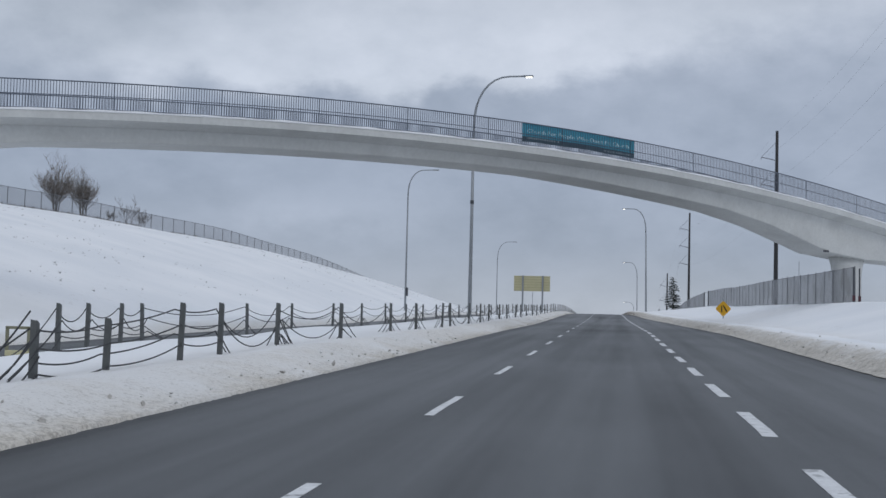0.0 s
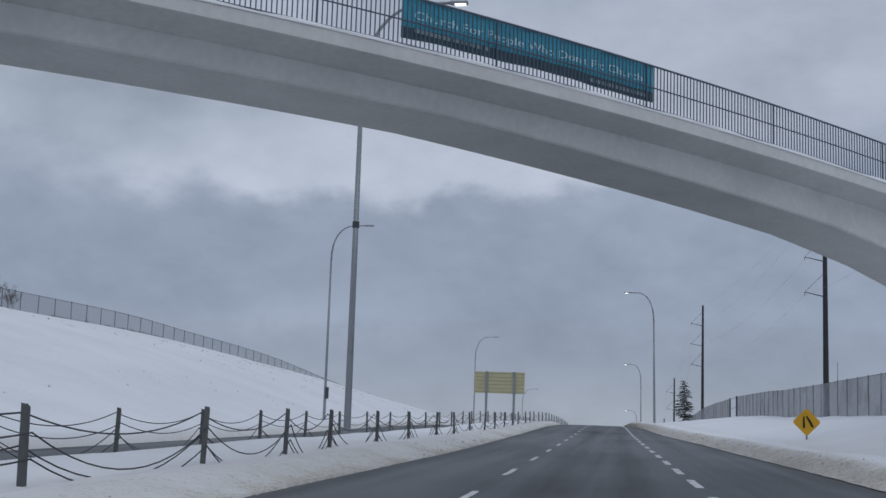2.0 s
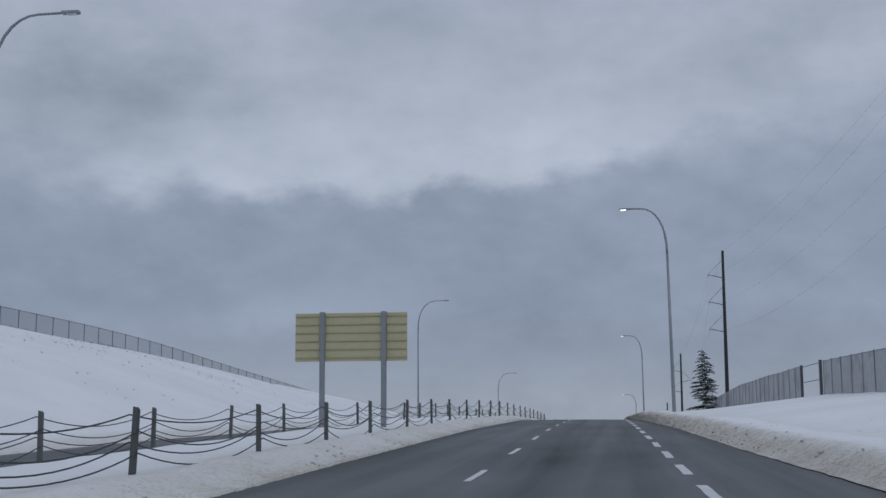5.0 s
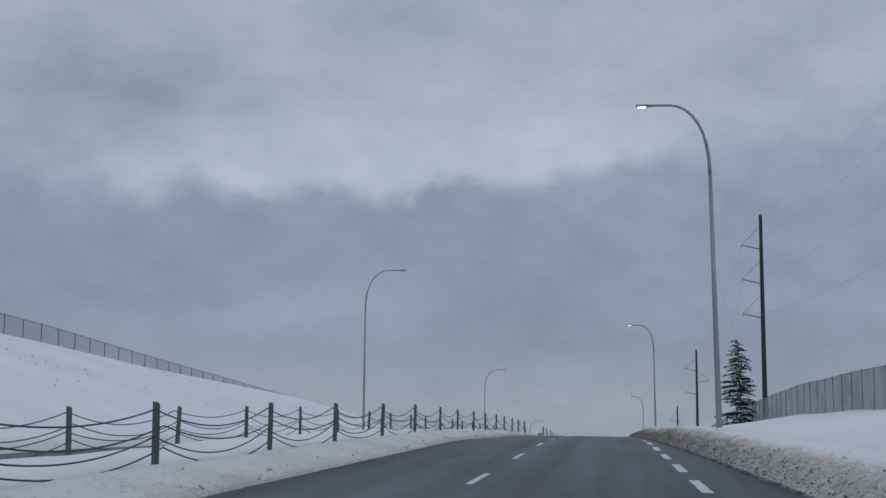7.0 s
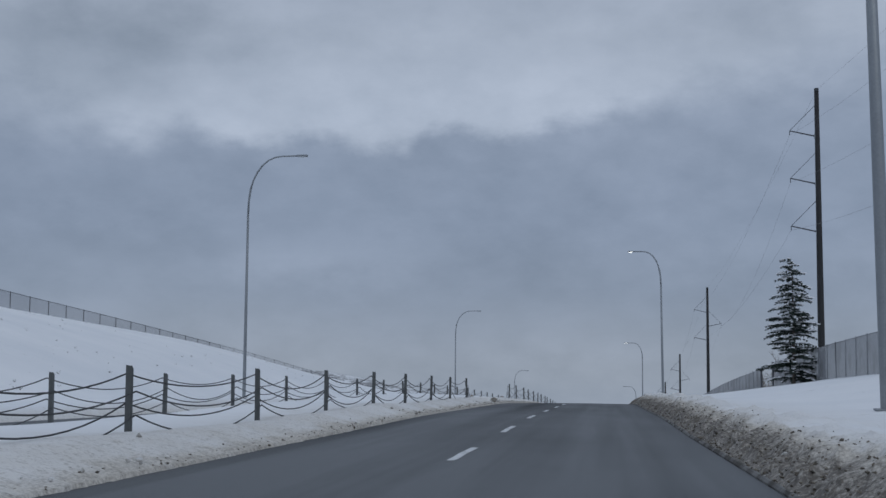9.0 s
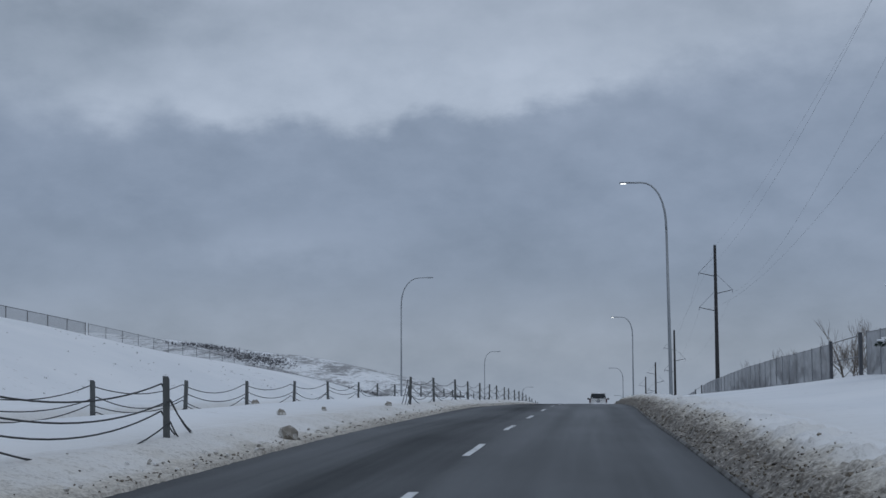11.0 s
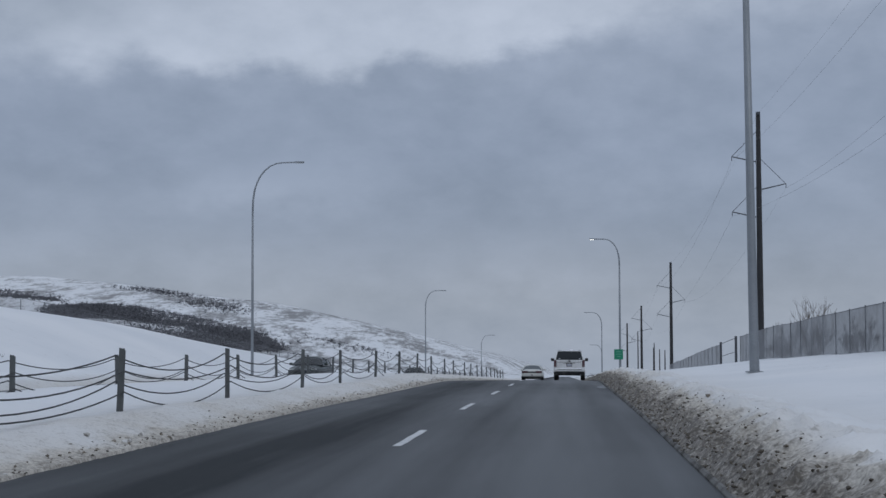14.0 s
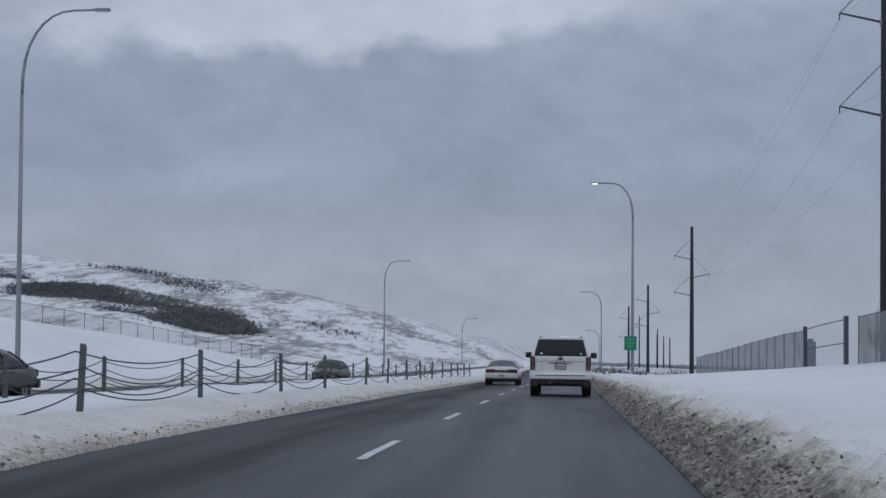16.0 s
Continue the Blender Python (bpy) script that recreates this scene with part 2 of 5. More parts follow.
def asphalt_material():
    """Damp asphalt: streaks drawn out along the road, dark where it is wet, pale where it has dried."""
    m = bpy.data.materials.new("asphalt")
    m.use_nodes = True
    N, L = m.node_tree.nodes, m.node_tree.links
    b = N["Principled BSDF"]
    tc = N.new("ShaderNodeTexCoord")
    wet = N.new("ShaderNodeAttribute")
    wet.attribute_name = "wet"

    def noise_node(scale, detail, stretch=(1, 1, 1), rough=.55):
        mp = N.new("ShaderNodeMapping")
        mp.inputs["Scale"].default_value = stretch
        L.new(tc.outputs["Object"], mp.inputs["Vector"])
        n = N.new("ShaderNodeTexNoise")
        n.inputs["Scale"].default_value, n.inputs["Detail"].default_value, n.inputs["Roughness"].default_value = scale, detail, rough
        L.new(mp.outputs[0], n.inputs["Vector"])
        return n.outputs[0]

    def madd(x, k, c):
        q = N.new("ShaderNodeMath")
        q.operation = "MULTIPLY_ADD"
        q.inputs[1].default_value = k
        L.new(x, q.inputs[0])
        if isinstance(c, (int, float)):
            q.inputs[2].default_value = c
        else:
            L.new(c, q.inputs[2])
        return q.outputs[0]

    f = madd(noise_node(1.0, 5, (1.3, .018, 1)), 1.5, -.75)
    f = madd(noise_node(.22, 5, (1, .35, 1)), 1.3, madd(f, 1.0, -.65))
    f = madd(wet.outputs["Fac"], 1.0, madd(f, 1.0, .35))
    cl = N.new("ShaderNodeClamp")
    L.new(f, cl.inputs[0])
    cl.inputs["Max"].default_value = 1.2
    mx = N.new("ShaderNodeMix")
    mx.data_type = "RGBA"
    mx.inputs["A"].default_value, mx.inputs["B"].default_value = (.044, .050, .055, 1), (.016, .0185, .021, 1)
    L.new(cl.outputs[0], mx.inputs["Factor"])
    grain = madd(noise_node(55, 3, rough=.8), .9, madd(noise_node(7, 4), .3, .40))
    sc = N.new("ShaderNodeVectorMath")
    sc.operation = "SCALE"
    L.new(mx.outputs["Result"], sc.inputs[0])
    L.new(grain, sc.inputs["Scale"])
    L.new(sc.outputs[0], b.inputs["Base Color"])
    L.new(madd(cl.outputs[0], .10, .46), b.inputs["Roughness"])
    L.new(madd(cl.outputs[0], -.44, .60), b.inputs["Specular IOR Level"])
    bp = N.new("ShaderNodeBump")
    bp.inputs["Strength"].default_value, bp.inputs["Distance"].default_value = 1.0, .004
    L.new(noise_node(90, 5), bp.inputs["Height"])
    L.new(bp.outputs[0], b.inputs["Normal"])
    return m


M_GROUND = ground_material()
M_ASPHALT = asphalt_material()
M_PAINT = mat("road_paint", (.62, .63, .64), .6, var=.2, scale=4, second=(.12, .12, .13), second_at=(.58, .72), second_scale=6)
M_ICE = mat("grey_packed_ice", (.19, .20, .21), .5, var=.25, scale=3, bump=.006, bump_scale=12, second=(.06, .064, .068), second_at=(.42, .60), second_scale=5)
M_CONCRETE = mat("concrete", (.58, .59, .58), .8, var=.10, scale=.6, bump=.003, bump_scale=40, second=(.47, .475, .47), second_at=(.56, .78), second_scale=.35)
M_KERB = mat("kerb_concrete", (.17, .168, .162), .85, var=.25, scale=2, bump=.006, second=(.05, .044, .037), second_at=(.44, .58), second_scale=2.2)
M_SNOW = mat("clean_snow", (.84, .85, .88), .75, var=.04, scale=2, bump=.01, bump_scale=8)
M_CLOD = mat("gritty_snow_clod", (.40, .385, .36), .85, var=.4, scale=5, bump=.02, bump_scale=20, second=(.68, .68, .68), second_at=(.52, .6), second_scale=3)
M_STEEL = mat("galvanised_steel", (.28, .30, .32), .5, .55, var=.12, scale=2)
M_DARKSTEEL = mat("dark_painted_steel", (.06, .065, .075), .5, .3, var=.15, scale=3)
M_FENCEPOST = mat("grey_fence_steel", (.12, .125, .135), .55, .3, var=.15)
M_RAIL = mat("railing_paint", (.095, .115, .15), .5, .3, var=.15, scale=3)
M_POST = mat("weathered_post", (.100, .107, .108), .85, var=.3, scale=5, bump=.004, bump_scale=50, per_object=.4)
M_WIRE = mat("far_conductor", (.19, .20, .22), .6, .4, var=.1)
M_CABLE = mat("steel_cable", (.045, .047, .05), .6, .4, var=.2, scale=6)
M_WOODPOLE = mat("tarred_wood_pole", (.025, .025, .027), .8, var=.3, scale=2, bump=.004, bump_scale=40)
M_BANNER = mat("teal_banner_cloth", (.05, .36, .50), .7, var=.18, scale=1.2, bump=.004, bump_scale=4)
M_PRINT = mat("faded_print", (.22, .30, .34), .7, var=.1)
M_BANNER2 = mat("dark_banner_hem", (.04, .085, .115), .7, var=.2, scale=2)
M_LETTER = mat("banner_lettering", (.62, .86, .92), .7, var=.1)
M_YELLOW = mat("yellow_sign_sheet", (.80, .42, .015), .45, var=.06, scale=3)
M_BLACK = mat("black_print", (.012, .012, .012), .5, var=.1)
M_SIGNBACK = mat("pale_yellow_sign_back", (.52, .49, .31), .55, .1, var=.10, scale=1.5)
M_SIGNRIB = mat("sign_stiffener", (.40, .375, .23), .55, .1, var=.12, scale=2)
M_FRAME = mat("dull_frame_paint", (.22, .22, .15), .6, .1, var=.2, scale=5)
M_GREEN = mat("green_sign_sheet", (.01, .22, .12), .45, var=.08)
M_SIGNPRINT = mat("faded_sign_print", (.14, .38, .28), .5, var=.1)
M_BLOCK = mat("dirty_snow_block", (.26, .24, .21), .85, var=.35, scale=9, bump=.02, bump_scale=25, second=(.55, .54, .52), second_at=(.52, .62), second_scale=6)
M_LAMP = mat("lit_lamp_lens", (.9, .9, .85), .3, emit=2.5)
M_LENS = mat("lamp_lens", (.5, .52, .52), .25, var=.05)
M_BARK = mat("bare_bark", (.10, .085, .07), .9, var=.3, scale=6)
M_TWIG = mat("bare_twigs", (.17, .152, .138), .9, var=.3, scale=6)
M_NEEDLE = mat("spruce_needles", (.028, .045, .035), .8, var=.4, scale=4)
# lightened and blued: the haze over the far hillside is in this colour
M_THICKET = mat("hazy_thicket", (.115, .117, .13), .95, var=.3, scale=.15)
# base colour raised to paint the sky's reflection on sloped car windows
M_SKYGLASS = mat("car_glass_with_painted_sky", (.075, .09, .10), .08, var=.1)
# distance haze painted into the base colour of far woods and window bands
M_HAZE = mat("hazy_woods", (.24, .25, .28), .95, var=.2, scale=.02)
M_SCRUB = mat("dark_scrub", (.17, .16, .155), .95, var=.35, scale=.25)
M_RUBBER = mat("tyre_rubber", (.02, .02, .02), .8, var=.2)
M_CARWHITE = mat("dirty_white_paint", (.72, .73, .74), .28, var=.06, scale=1.2, coat=.5, second=(.50, .50, .49), second_at=(.55, .8), second_scale=1.5)
M_CARSILVER = mat("pale_silver_paint", (.58, .585, .56), .3, .1, var=.06, scale=1.2, coat=.5)
M_CARGREY = mat("dark_grey_paint", (.030, .042, .042), .36, .15, var=.1, scale=1.2, coat=.15)
M_TRIM = mat("black_trim", (.018, .019, .02), .6, var=.2, second=(.12, .12, .12), second_at=(.55, .7), second_scale=3)
M_GLASS = mat("dark_car_glass", (.012, .016, .02), .06, var=.1)
M_GLASS.node_tree.nodes["Principled BSDF"].inputs["Specular IOR Level"].default_value = .32
M_TAILSTRIP = mat("dim_lamp_strip", (.16, .10, .11), .3, var=.1)
M_TAIL = mat("red_tail_lamp", (.07, .02, .027), .25, var=.1)
M_CHROME = mat("chrome", (.6, .6, .62), .2, 1.0, var=.05)
M_PLATE = mat("plate_sheet", (.62, .60, .60), .5, var=.1)
# blue-grey base colour includes the haze in front of the tower
M_TOWER = mat("hazy_far_building", (.20, .22, .26), .9, var=.1, scale=.05)


def dirt_material():
    """Frozen clods, each with its own share of dirt and snow."""
    m = mat("frozen_dirt_clod", (.08, .07, .058), .85, bump=.01, bump_scale=30)
    N, L = m.node_tree.nodes, m.node_tree.links
    geo = N.new("ShaderNodeNewGeometry")
    r = N.new("ShaderNodeValToRGB")
    e = r.color_ramp.elements
    e[0].color, e[1].color, e[1].position = (.06, .052, .043, 1), (.19, .165, .13, 1), .75
    x = e.new(.93)
    x.color = (.27, .24, .20, 1)
    x = e.new(.985)
    x.color = (.45, .44, .42, 1)
    L.new(geo.outputs["Random Per Island"], r.inputs[0])
    L.new(r.outputs[0], N["Principled BSDF"].inputs["Base Color"])
    return m


M_DIRT = dirt_material()


def mesh_fence_material():
    """Close-woven chain link with slats: lets a third of what is behind it through."""
    return mat("slatted_chain_link", (.27, .28, .295), .75, .1, var=.2, scale=.35, alpha=.76, second=(.19, .195, .205), second_at=(.5, .62), second_scale=.5)


def wire_fence_material():
    m = mat("open_chain_link", (.16, .165, .18), .7, .3, var=.15, scale=.6, alpha=.34)
    return m


M_SLAT = mesh_fence_material()
M_MESH = wire_fence_material()
M_MESH_LOW = mat("sparse_chain_link", (.20, .205, .215), .7, .3, var=.15, scale=.6, alpha=.22)


# ---------------------------------------------------------------- helpers for meshes
def finish(name, bm, material, parent=None, label="", smooth=False):
    me = bpy.data.meshes.new(name)
    bmesh.ops.recalc_face_normals(bm, faces=bm.faces)
    bm.to_mesh(me)
    bm.free()
    if material:
        me.materials.append(material)
    if smooth:
        me.polygons.foreach_set("use_smooth", [True] * len(me.polygons))
    ob = new(name, me)
    if parent:
        ob.parent = parent
    if label:
        tagged(ob, label)
    return ob


def part(name, bm, material, parent, label="", smooth=False):
    return finish(name, bm, material, parent, label, smooth)


def empty(name, loc, rz=0.0):
    ob = new(name)
    ob.empty_display_size = 0.3
    ob.matrix_basis = pose(*loc, 0, 0, rz)
    return ob


def add_box(bm, cx, cy, cz, sx, sy, sz, m=None, bevel=0.0):
    r = bmesh.ops.create_cube(bm, size=1)
    for v in r["verts"]:
        v.co = Vector((cx + v.co.x * sx, cy + v.co.y * sy, cz + v.co.z * sz))
    if bevel:
        es = list({e for v in r["verts"] for e in v.link_edges})
        got = bmesh.ops.bevel(bm, geom=es, offset=bevel, segments=2, affect="EDGES", profile=.5)
        vs = got["verts"] + [v for v in r["verts"] if v.is_valid]
    else:
        vs = r["verts"]
    if m:
        bmesh.ops.transform(bm, matrix=m, verts=list(set(vs)))


def box_bm(*a, **k):
    bm = bmesh.new()
    add_box(bm, *a, **k)
    return bm


def tube(bm, pts, radii, n=6, caps=True):
    pts = [Vector(p) for p in pts]
    if not isinstance(radii, (list, tuple)):
        radii = [radii] * len(pts)
    rings = []
    for i, p in enumerate(pts):
        d = (pts[min(i + 1, len(pts) - 1)] - pts[max(i - 1, 0)]).normalized()
        side = d.cross(Vector((0, 0, 1)) if abs(d.z) < .95 else Vector((0, 1, 0))).normalized()
        up = side.cross(d)
        rings.append([bm.verts.new(p + radii[i] * (math.cos(2 * math.pi * k / n) * side + math.sin(2 * math.pi * k / n) * up)) for k in range(n)])
    for a, b in zip(rings, rings[1:]):
        for k in range(n):
            bm.faces.new((a[k], a[(k + 1) % n], b[(k + 1) % n], b[k]))
    if caps:
        bm.faces.new(rings[0])
        bm.faces.new(rings[-1])


def tube_bm(pts, radii, n=6, caps=True):
    bm = bmesh.new()
    tube(bm, pts, radii, n, caps)
    return bm


def stamp(name, template, mats, material, parent=None, jitter=0.0, seed=1):
    """Copies of a small template mesh (a bmesh) at the given matrices, joined into one mesh."""
    tv = np.array([v.co[:] for v in template.verts])
    template.verts.index_update()
    tf = [tuple(v.index for v in f.verts) for f in template.faces]
    template.free()
    rng = np.random.RandomState(seed)
    vs, fs = [], []
    for m in mats:
        a = np.array(m)
        base = len(vs) * len(tv)
        t = tv * (1 + jitter * rng.uniform(-1, 1, (len(tv), 1))) if jitter else tv
        vs.append(t @ a[:3, :3].T + a[:3, 3])
        fs.extend([tuple(i + base for i in f) for f in tf])
    me = bpy.data.meshes.new(name)
    me.from_pydata(np.concatenate(vs).tolist(), [], fs)
    me.materials.append(material)
    ob = new(name, me)
    if parent:
        ob.parent = parent
    return ob


def ico(level=1):
    bm = bmesh.new()
    bmesh.ops.create_icosphere(bm, subdivisions=level, radius=1)
    return bm


def sheet(name, xs, ys, zs, material, attrs=None):
    """A grid mesh from arrays: xs and ys of shape (rows, columns)."""
    rows, cols = xs.shape
    me = bpy.data.meshes.new(name)
    idx = np.arange(rows * cols).reshape(rows, cols)
    faces = np.stack([idx[:-1, :-1], idx[:-1, 1:], idx[1:, 1:], idx[1:, :-1]], -1).reshape(-1, 4)
    me.vertices.add(rows * cols)
    me.vertices.foreach_set("co", np.stack([xs, ys, zs], -1).astype(np.float32).ravel())
    me.loops.add(faces.size)
    me.loops.foreach_set("vertex_index", faces.astype(np.int32).ravel())
    me.polygons.add(len(faces))
    me.polygons.foreach_set("loop_start", np.arange(0, faces.size, 4, dtype=np.int32))
    me.polygons.foreach_set("use_smooth", np.ones(len(faces), dtype=bool))
    me.update(calc_edges=True)
    for key, values in (attrs or {}).items():
        a = me.attributes.new(key, "FLOAT", "POINT")
        a.data.foreach_set("value", values.astype(np.float32).ravel())
    me.materials.append(material)
    return new(name, me)


NOISE_TABLES = {}


def rough_noise(x, y, scale, seed=0):
    """Smooth value noise on arrays, -1 to 1."""
    if seed not in NOISE_TABLES:
        NOISE_TABLES[seed] = np.random.RandomState(seed).rand(256, 256) * 2 - 1
    tab = NOISE_TABLES[seed]
    u, v = np.asarray(x) / scale + 1000.0, np.asarray(y) / scale + 1000.0
    i, j = np.floor(u).astype(int), np.floor(v).astype(int)
    a, b = u - i, v - j
    a, b = a * a * (3 - 2 * a), b * b * (3 - 2 * b)
    g = lambda p, q: tab[p % 256, q % 256]
    return (g(i, j) * (1 - a) + g(i + 1, j) * a) * (1 - b) + (g(i, j + 1) * (1 - a) + g(i + 1, j + 1) * a) * b


def sstep(x, a, b):
    t = np.clip((np.asarray(x, float) - a) / (b - a), 0, 1)
    return t * t * (3 - 2 * t)


# ---------------------------------------------------------------- the lie of the land
KNOT_Y = np.arange(0, 421, 30.0)
KNOT_Z = [0.0, 0.57, 1.16, 1.64, 2.19, 2.87, 3.31, 3.20, 2.84, 2.14, 1.08, -0.20, -2.08, -4.05, -6.00]
_dense = np.arange(-300, 6000, 2.0)
_line = np.where(_dense < 0, _dense * .019, np.where(_dense > 420, -6.0 - (_dense - 420) * .059, np.interp(_dense, KNOT_Y, KNOT_Z)))
_kern = np.hanning(9) / np.hanning(9).sum()
_line = np.convolve(np.pad(_line, 4, mode="edge"), _kern, "valid")


def road_z(y):
    return np.interp(y, _dense, _line)


def left_edge(y):
    return np.interp(y, [0, 80, 125, 200, 260, 310, 420], [-4.85, -4.75, -5.35, -5.45, -5.7, -5.1, -4.6])


def right_edge(y):
    return np.interp(y, [0, 60, 80, 104, 131, 156, 167, 181, 200, 245, 280, 340, 420], [5.45, 5.4, 4.95, 4.3, 3.1, 2.3, 1.9, 1.3, 1.08, .92, 1.3, 1.45, 2.2])


def lane_shift(y):
    return np.interp(y, [0, 60, 90, 150, 210, 240, 270, 300, 330, 420], [0, -.04, -.16, -.44, -.62, -.59, -.46, -.24, -.01, .59])


OPP_NEAR, OPP_FAR = -12.4, -19.0


def opp_drop(y):
    """How far the oncoming carriageway lies below this one."""
    return np.interp(y, [0, 220, 300, 440], [.42, .42, .12, .10])


FENCE_Y = [0, 120, 160, 200, 250, 300, 350, 400, 460, 530, 620]
FENCE_X = [-82, -71, -67, -62.6, -59, -55.7, -50, -42, -36, -31, -27]
FENCE_Z = [12.5, 13.9, 13.9, 13.8, 12.3, 8.8, 4.8, -0.9, -7.2, -11.0, -16.5]


def _smooth_table(ys, vs):
    y = np.arange(-100, 900, 4.0)
    k = np.hanning(13) / np.hanning(13).sum()
    return y, np.convolve(np.pad(np.interp(y, ys, vs), 6, mode="edge"), k, "valid")


_fx, _fz = _smooth_table(FENCE_Y, FENCE_X), _smooth_table(FENCE_Y, FENCE_Z)


def hill_fence(y):
    return np.interp(y, *_fx), np.interp(y, *_fz)


def ridge(x):
    """Crest of the far hillside, by x."""
    return np.interp(x, [-900, -640, -436, -376, -322, -255, -201, -166, -122, -79, -53, -35, 0], [41, 34, 25.5, 20.5, 14.5, 5.5, -3, -11.5, -24, -36.5, -41.5, -46, -53])


def height(x, y):
    x, y = np.broadcast_arrays(np.asarray(x, float), np.asarray(y, float))
    base = road_z(y)
    le, re = left_edge(y), right_edge(y)
    fx, fz = hill_fence(y)
    # left: ploughed bank, median, other carriageway, bank, hillside
    d = le - x
    med = .24 * sstep(d, .05, 1.3) + .04 * sstep(d, 1.2, 3.5)
    med = med + .16 * sstep(y, 200, 232) * (1 - sstep(y, 300, 335)) * sstep(d, 2.2, 4.2)
    med = med * (1 - sstep(-x, -OPP_NEAR - .7, -OPP_NEAR)) - .12 * sstep(-x, -OPP_NEAR - .5, -OPP_NEAR) - opp_drop(y) * sstep(-x, -OPP_NEAR - 3.0, -OPP_NEAR)
    far = sstep(-x, -OPP_FAR, -OPP_FAR + 1.0)
    verge = .38 - .8 * opp_drop(y)
    med = med * (1 - far) + far * verge
    t = np.clip((-25.0 - x) / np.maximum(-25.0 - fx, 3.0), 0, None)
    g = np.where(t < 1, t * (1.42 - .42 * t), 1.0)
    g = g + np.sin(np.pi * np.clip(t, 0, 1)) * np.interp(y, [265, 300, 341, 380, 430, 465], [0, .12, .09, .27, .27, 0])
    up = (np.maximum(fz - base - verge, 0) * g + np.where(t > 1, np.clip(fx - x, 0, 60) * .02, 0)) * (1 - sstep(y, 430, 520))
    left = base + med + np.where(x < -25, up, 0)
    # right: gutter, dirty bank, slope up to the fence
    d = x - re
    top = np.interp(y, [0, 60, 110, 145, 200, 230, 290, 330, 358, 375, 384, 400, 436, 460, 500, 600], [1.75, 1.75, 1.6, 1.4, 1.5, 1.75, 1.4, 1.2, 1.4, 1.3, 1.16, .95, .06, -1.2, -3.0, -4.0])
    rise = .32 * sstep(d, .10, 1.0) + .18 * sstep(d, 1.1, 4.3) + np.clip((x - np.maximum(re + 3.2, 5.0)) / (13 - np.maximum(re + 3.2, 5.0)), 0, 1) ** 1.1 * (top - .50)
    right = base + rise - np.clip(x - 60, 0, 400) * .02
    z = np.where(x < le, left, np.where(x > re, right, base - .14))
    # beyond the brow the land falls away, and the far hillside rises on the left
    f = sstep(y, 470, 560) * sstep(-x, 20, 60)
    foot = base - 3.0
    rise_far = sstep(y, 560, 1300) * .35 + np.clip((y - 560) / 740, 0, 1) * .65
    crest = ridge(x) - np.clip(y - 1250, 0, None) * .055
    farz = foot + np.maximum(crest - foot, 0) * rise_far
    z = z * (1 - f) + farz * f
    return z


def soften(x, y):
    x = np.asarray(x, float)
    flat = 1 - .65 * sstep(-x, 24, 32)
    return flat * (rough_noise(x, y, 7, 3) * .06 + rough_noise(x, y, 2.3, 4) * .025) + rough_noise(x, y, 22, 5) * .16 * sstep(-x, 26, 40)


def build_ground():
    ys = np.concatenate([np.arange(-60, 0, 4.0), np.arange(0, 440, 1.0), np.arange(440, 600, 5.0), np.arange(600, 1400, 12.0), np.geomspace(1400, 4600, 30)])
    xs = np.concatenate([-np.geomspace(1500, 90, 60), np.arange(-88, -26, 1.5), np.arange(-26, 14, .4), np.arange(14, 40, 2.0), np.geomspace(40, 1500, 30)])
    X, Y = np.meshgrid(xs, ys)
    Z = height(X, Y)
    on_snow = (X < left_edge(Y) - .2) | (X > right_edge(Y) + .2)
    opp = (X < OPP_NEAR + .3) & (X > OPP_FAR - .3)
    Z = Z + np.where(on_snow & ~opp, soften(X, Y), 0)
    farm = sstep(Y, 470, 600)
    Z = Z + farm * sstep(-X, 60, 160) * (rough_noise(X, Y, 60, 8) * 1.8 + rough_noise(X, Y, 25, 9) * .7)
    dl, dr = left_edge(Y) - X, X - right_edge(Y)
    grit = np.clip(np.maximum(.55 * (1 - sstep(dl, .7, 3.6)) * (dl > -1), .42 * (1 - sstep(dr, .8, 4.2)) * (dr > -1)), 0, 1)
    Z = Z - .13 * (((dl > -.9) & (dl < 1.1)) | ((dr > -.9) & (dr < 1.3))) * ((Y > 6) & (Y < 438))
    do = np.minimum(np.abs(X - OPP_NEAR), np.abs(X - OPP_FAR))
    grit = np.maximum(grit, (1 - sstep(do, .2, 1.0)) * .7) * (Y < 600)
    scrub_haze = sstep(Y, 455, 560) * sstep(-X, 18, 40) * (1 + .15 * (1 - sstep(Y, 800, 1000)))
    # right of the road: painted grey standing in for valley haze and far buildings
    scrub_haze = np.maximum(scrub_haze, sstep(Y, 455, 520) * sstep(X, 4, 9) * 1.2)
    fx, _ = hill_fence(Y)
    scrub_haze = np.maximum(scrub_haze, .8 * sstep(Y, 330, 420) * sstep(fx + 2 - X, 0, 6))
    g = sheet("ground", X, Y, Z, M_GROUND, {"grit": grit, "scrub_haze": scrub_haze})
    tagged(g, "snow-covered ground with gritty ploughed edges, dry grass and haze-grey far right", "ground", kind="structure")


build_ground()


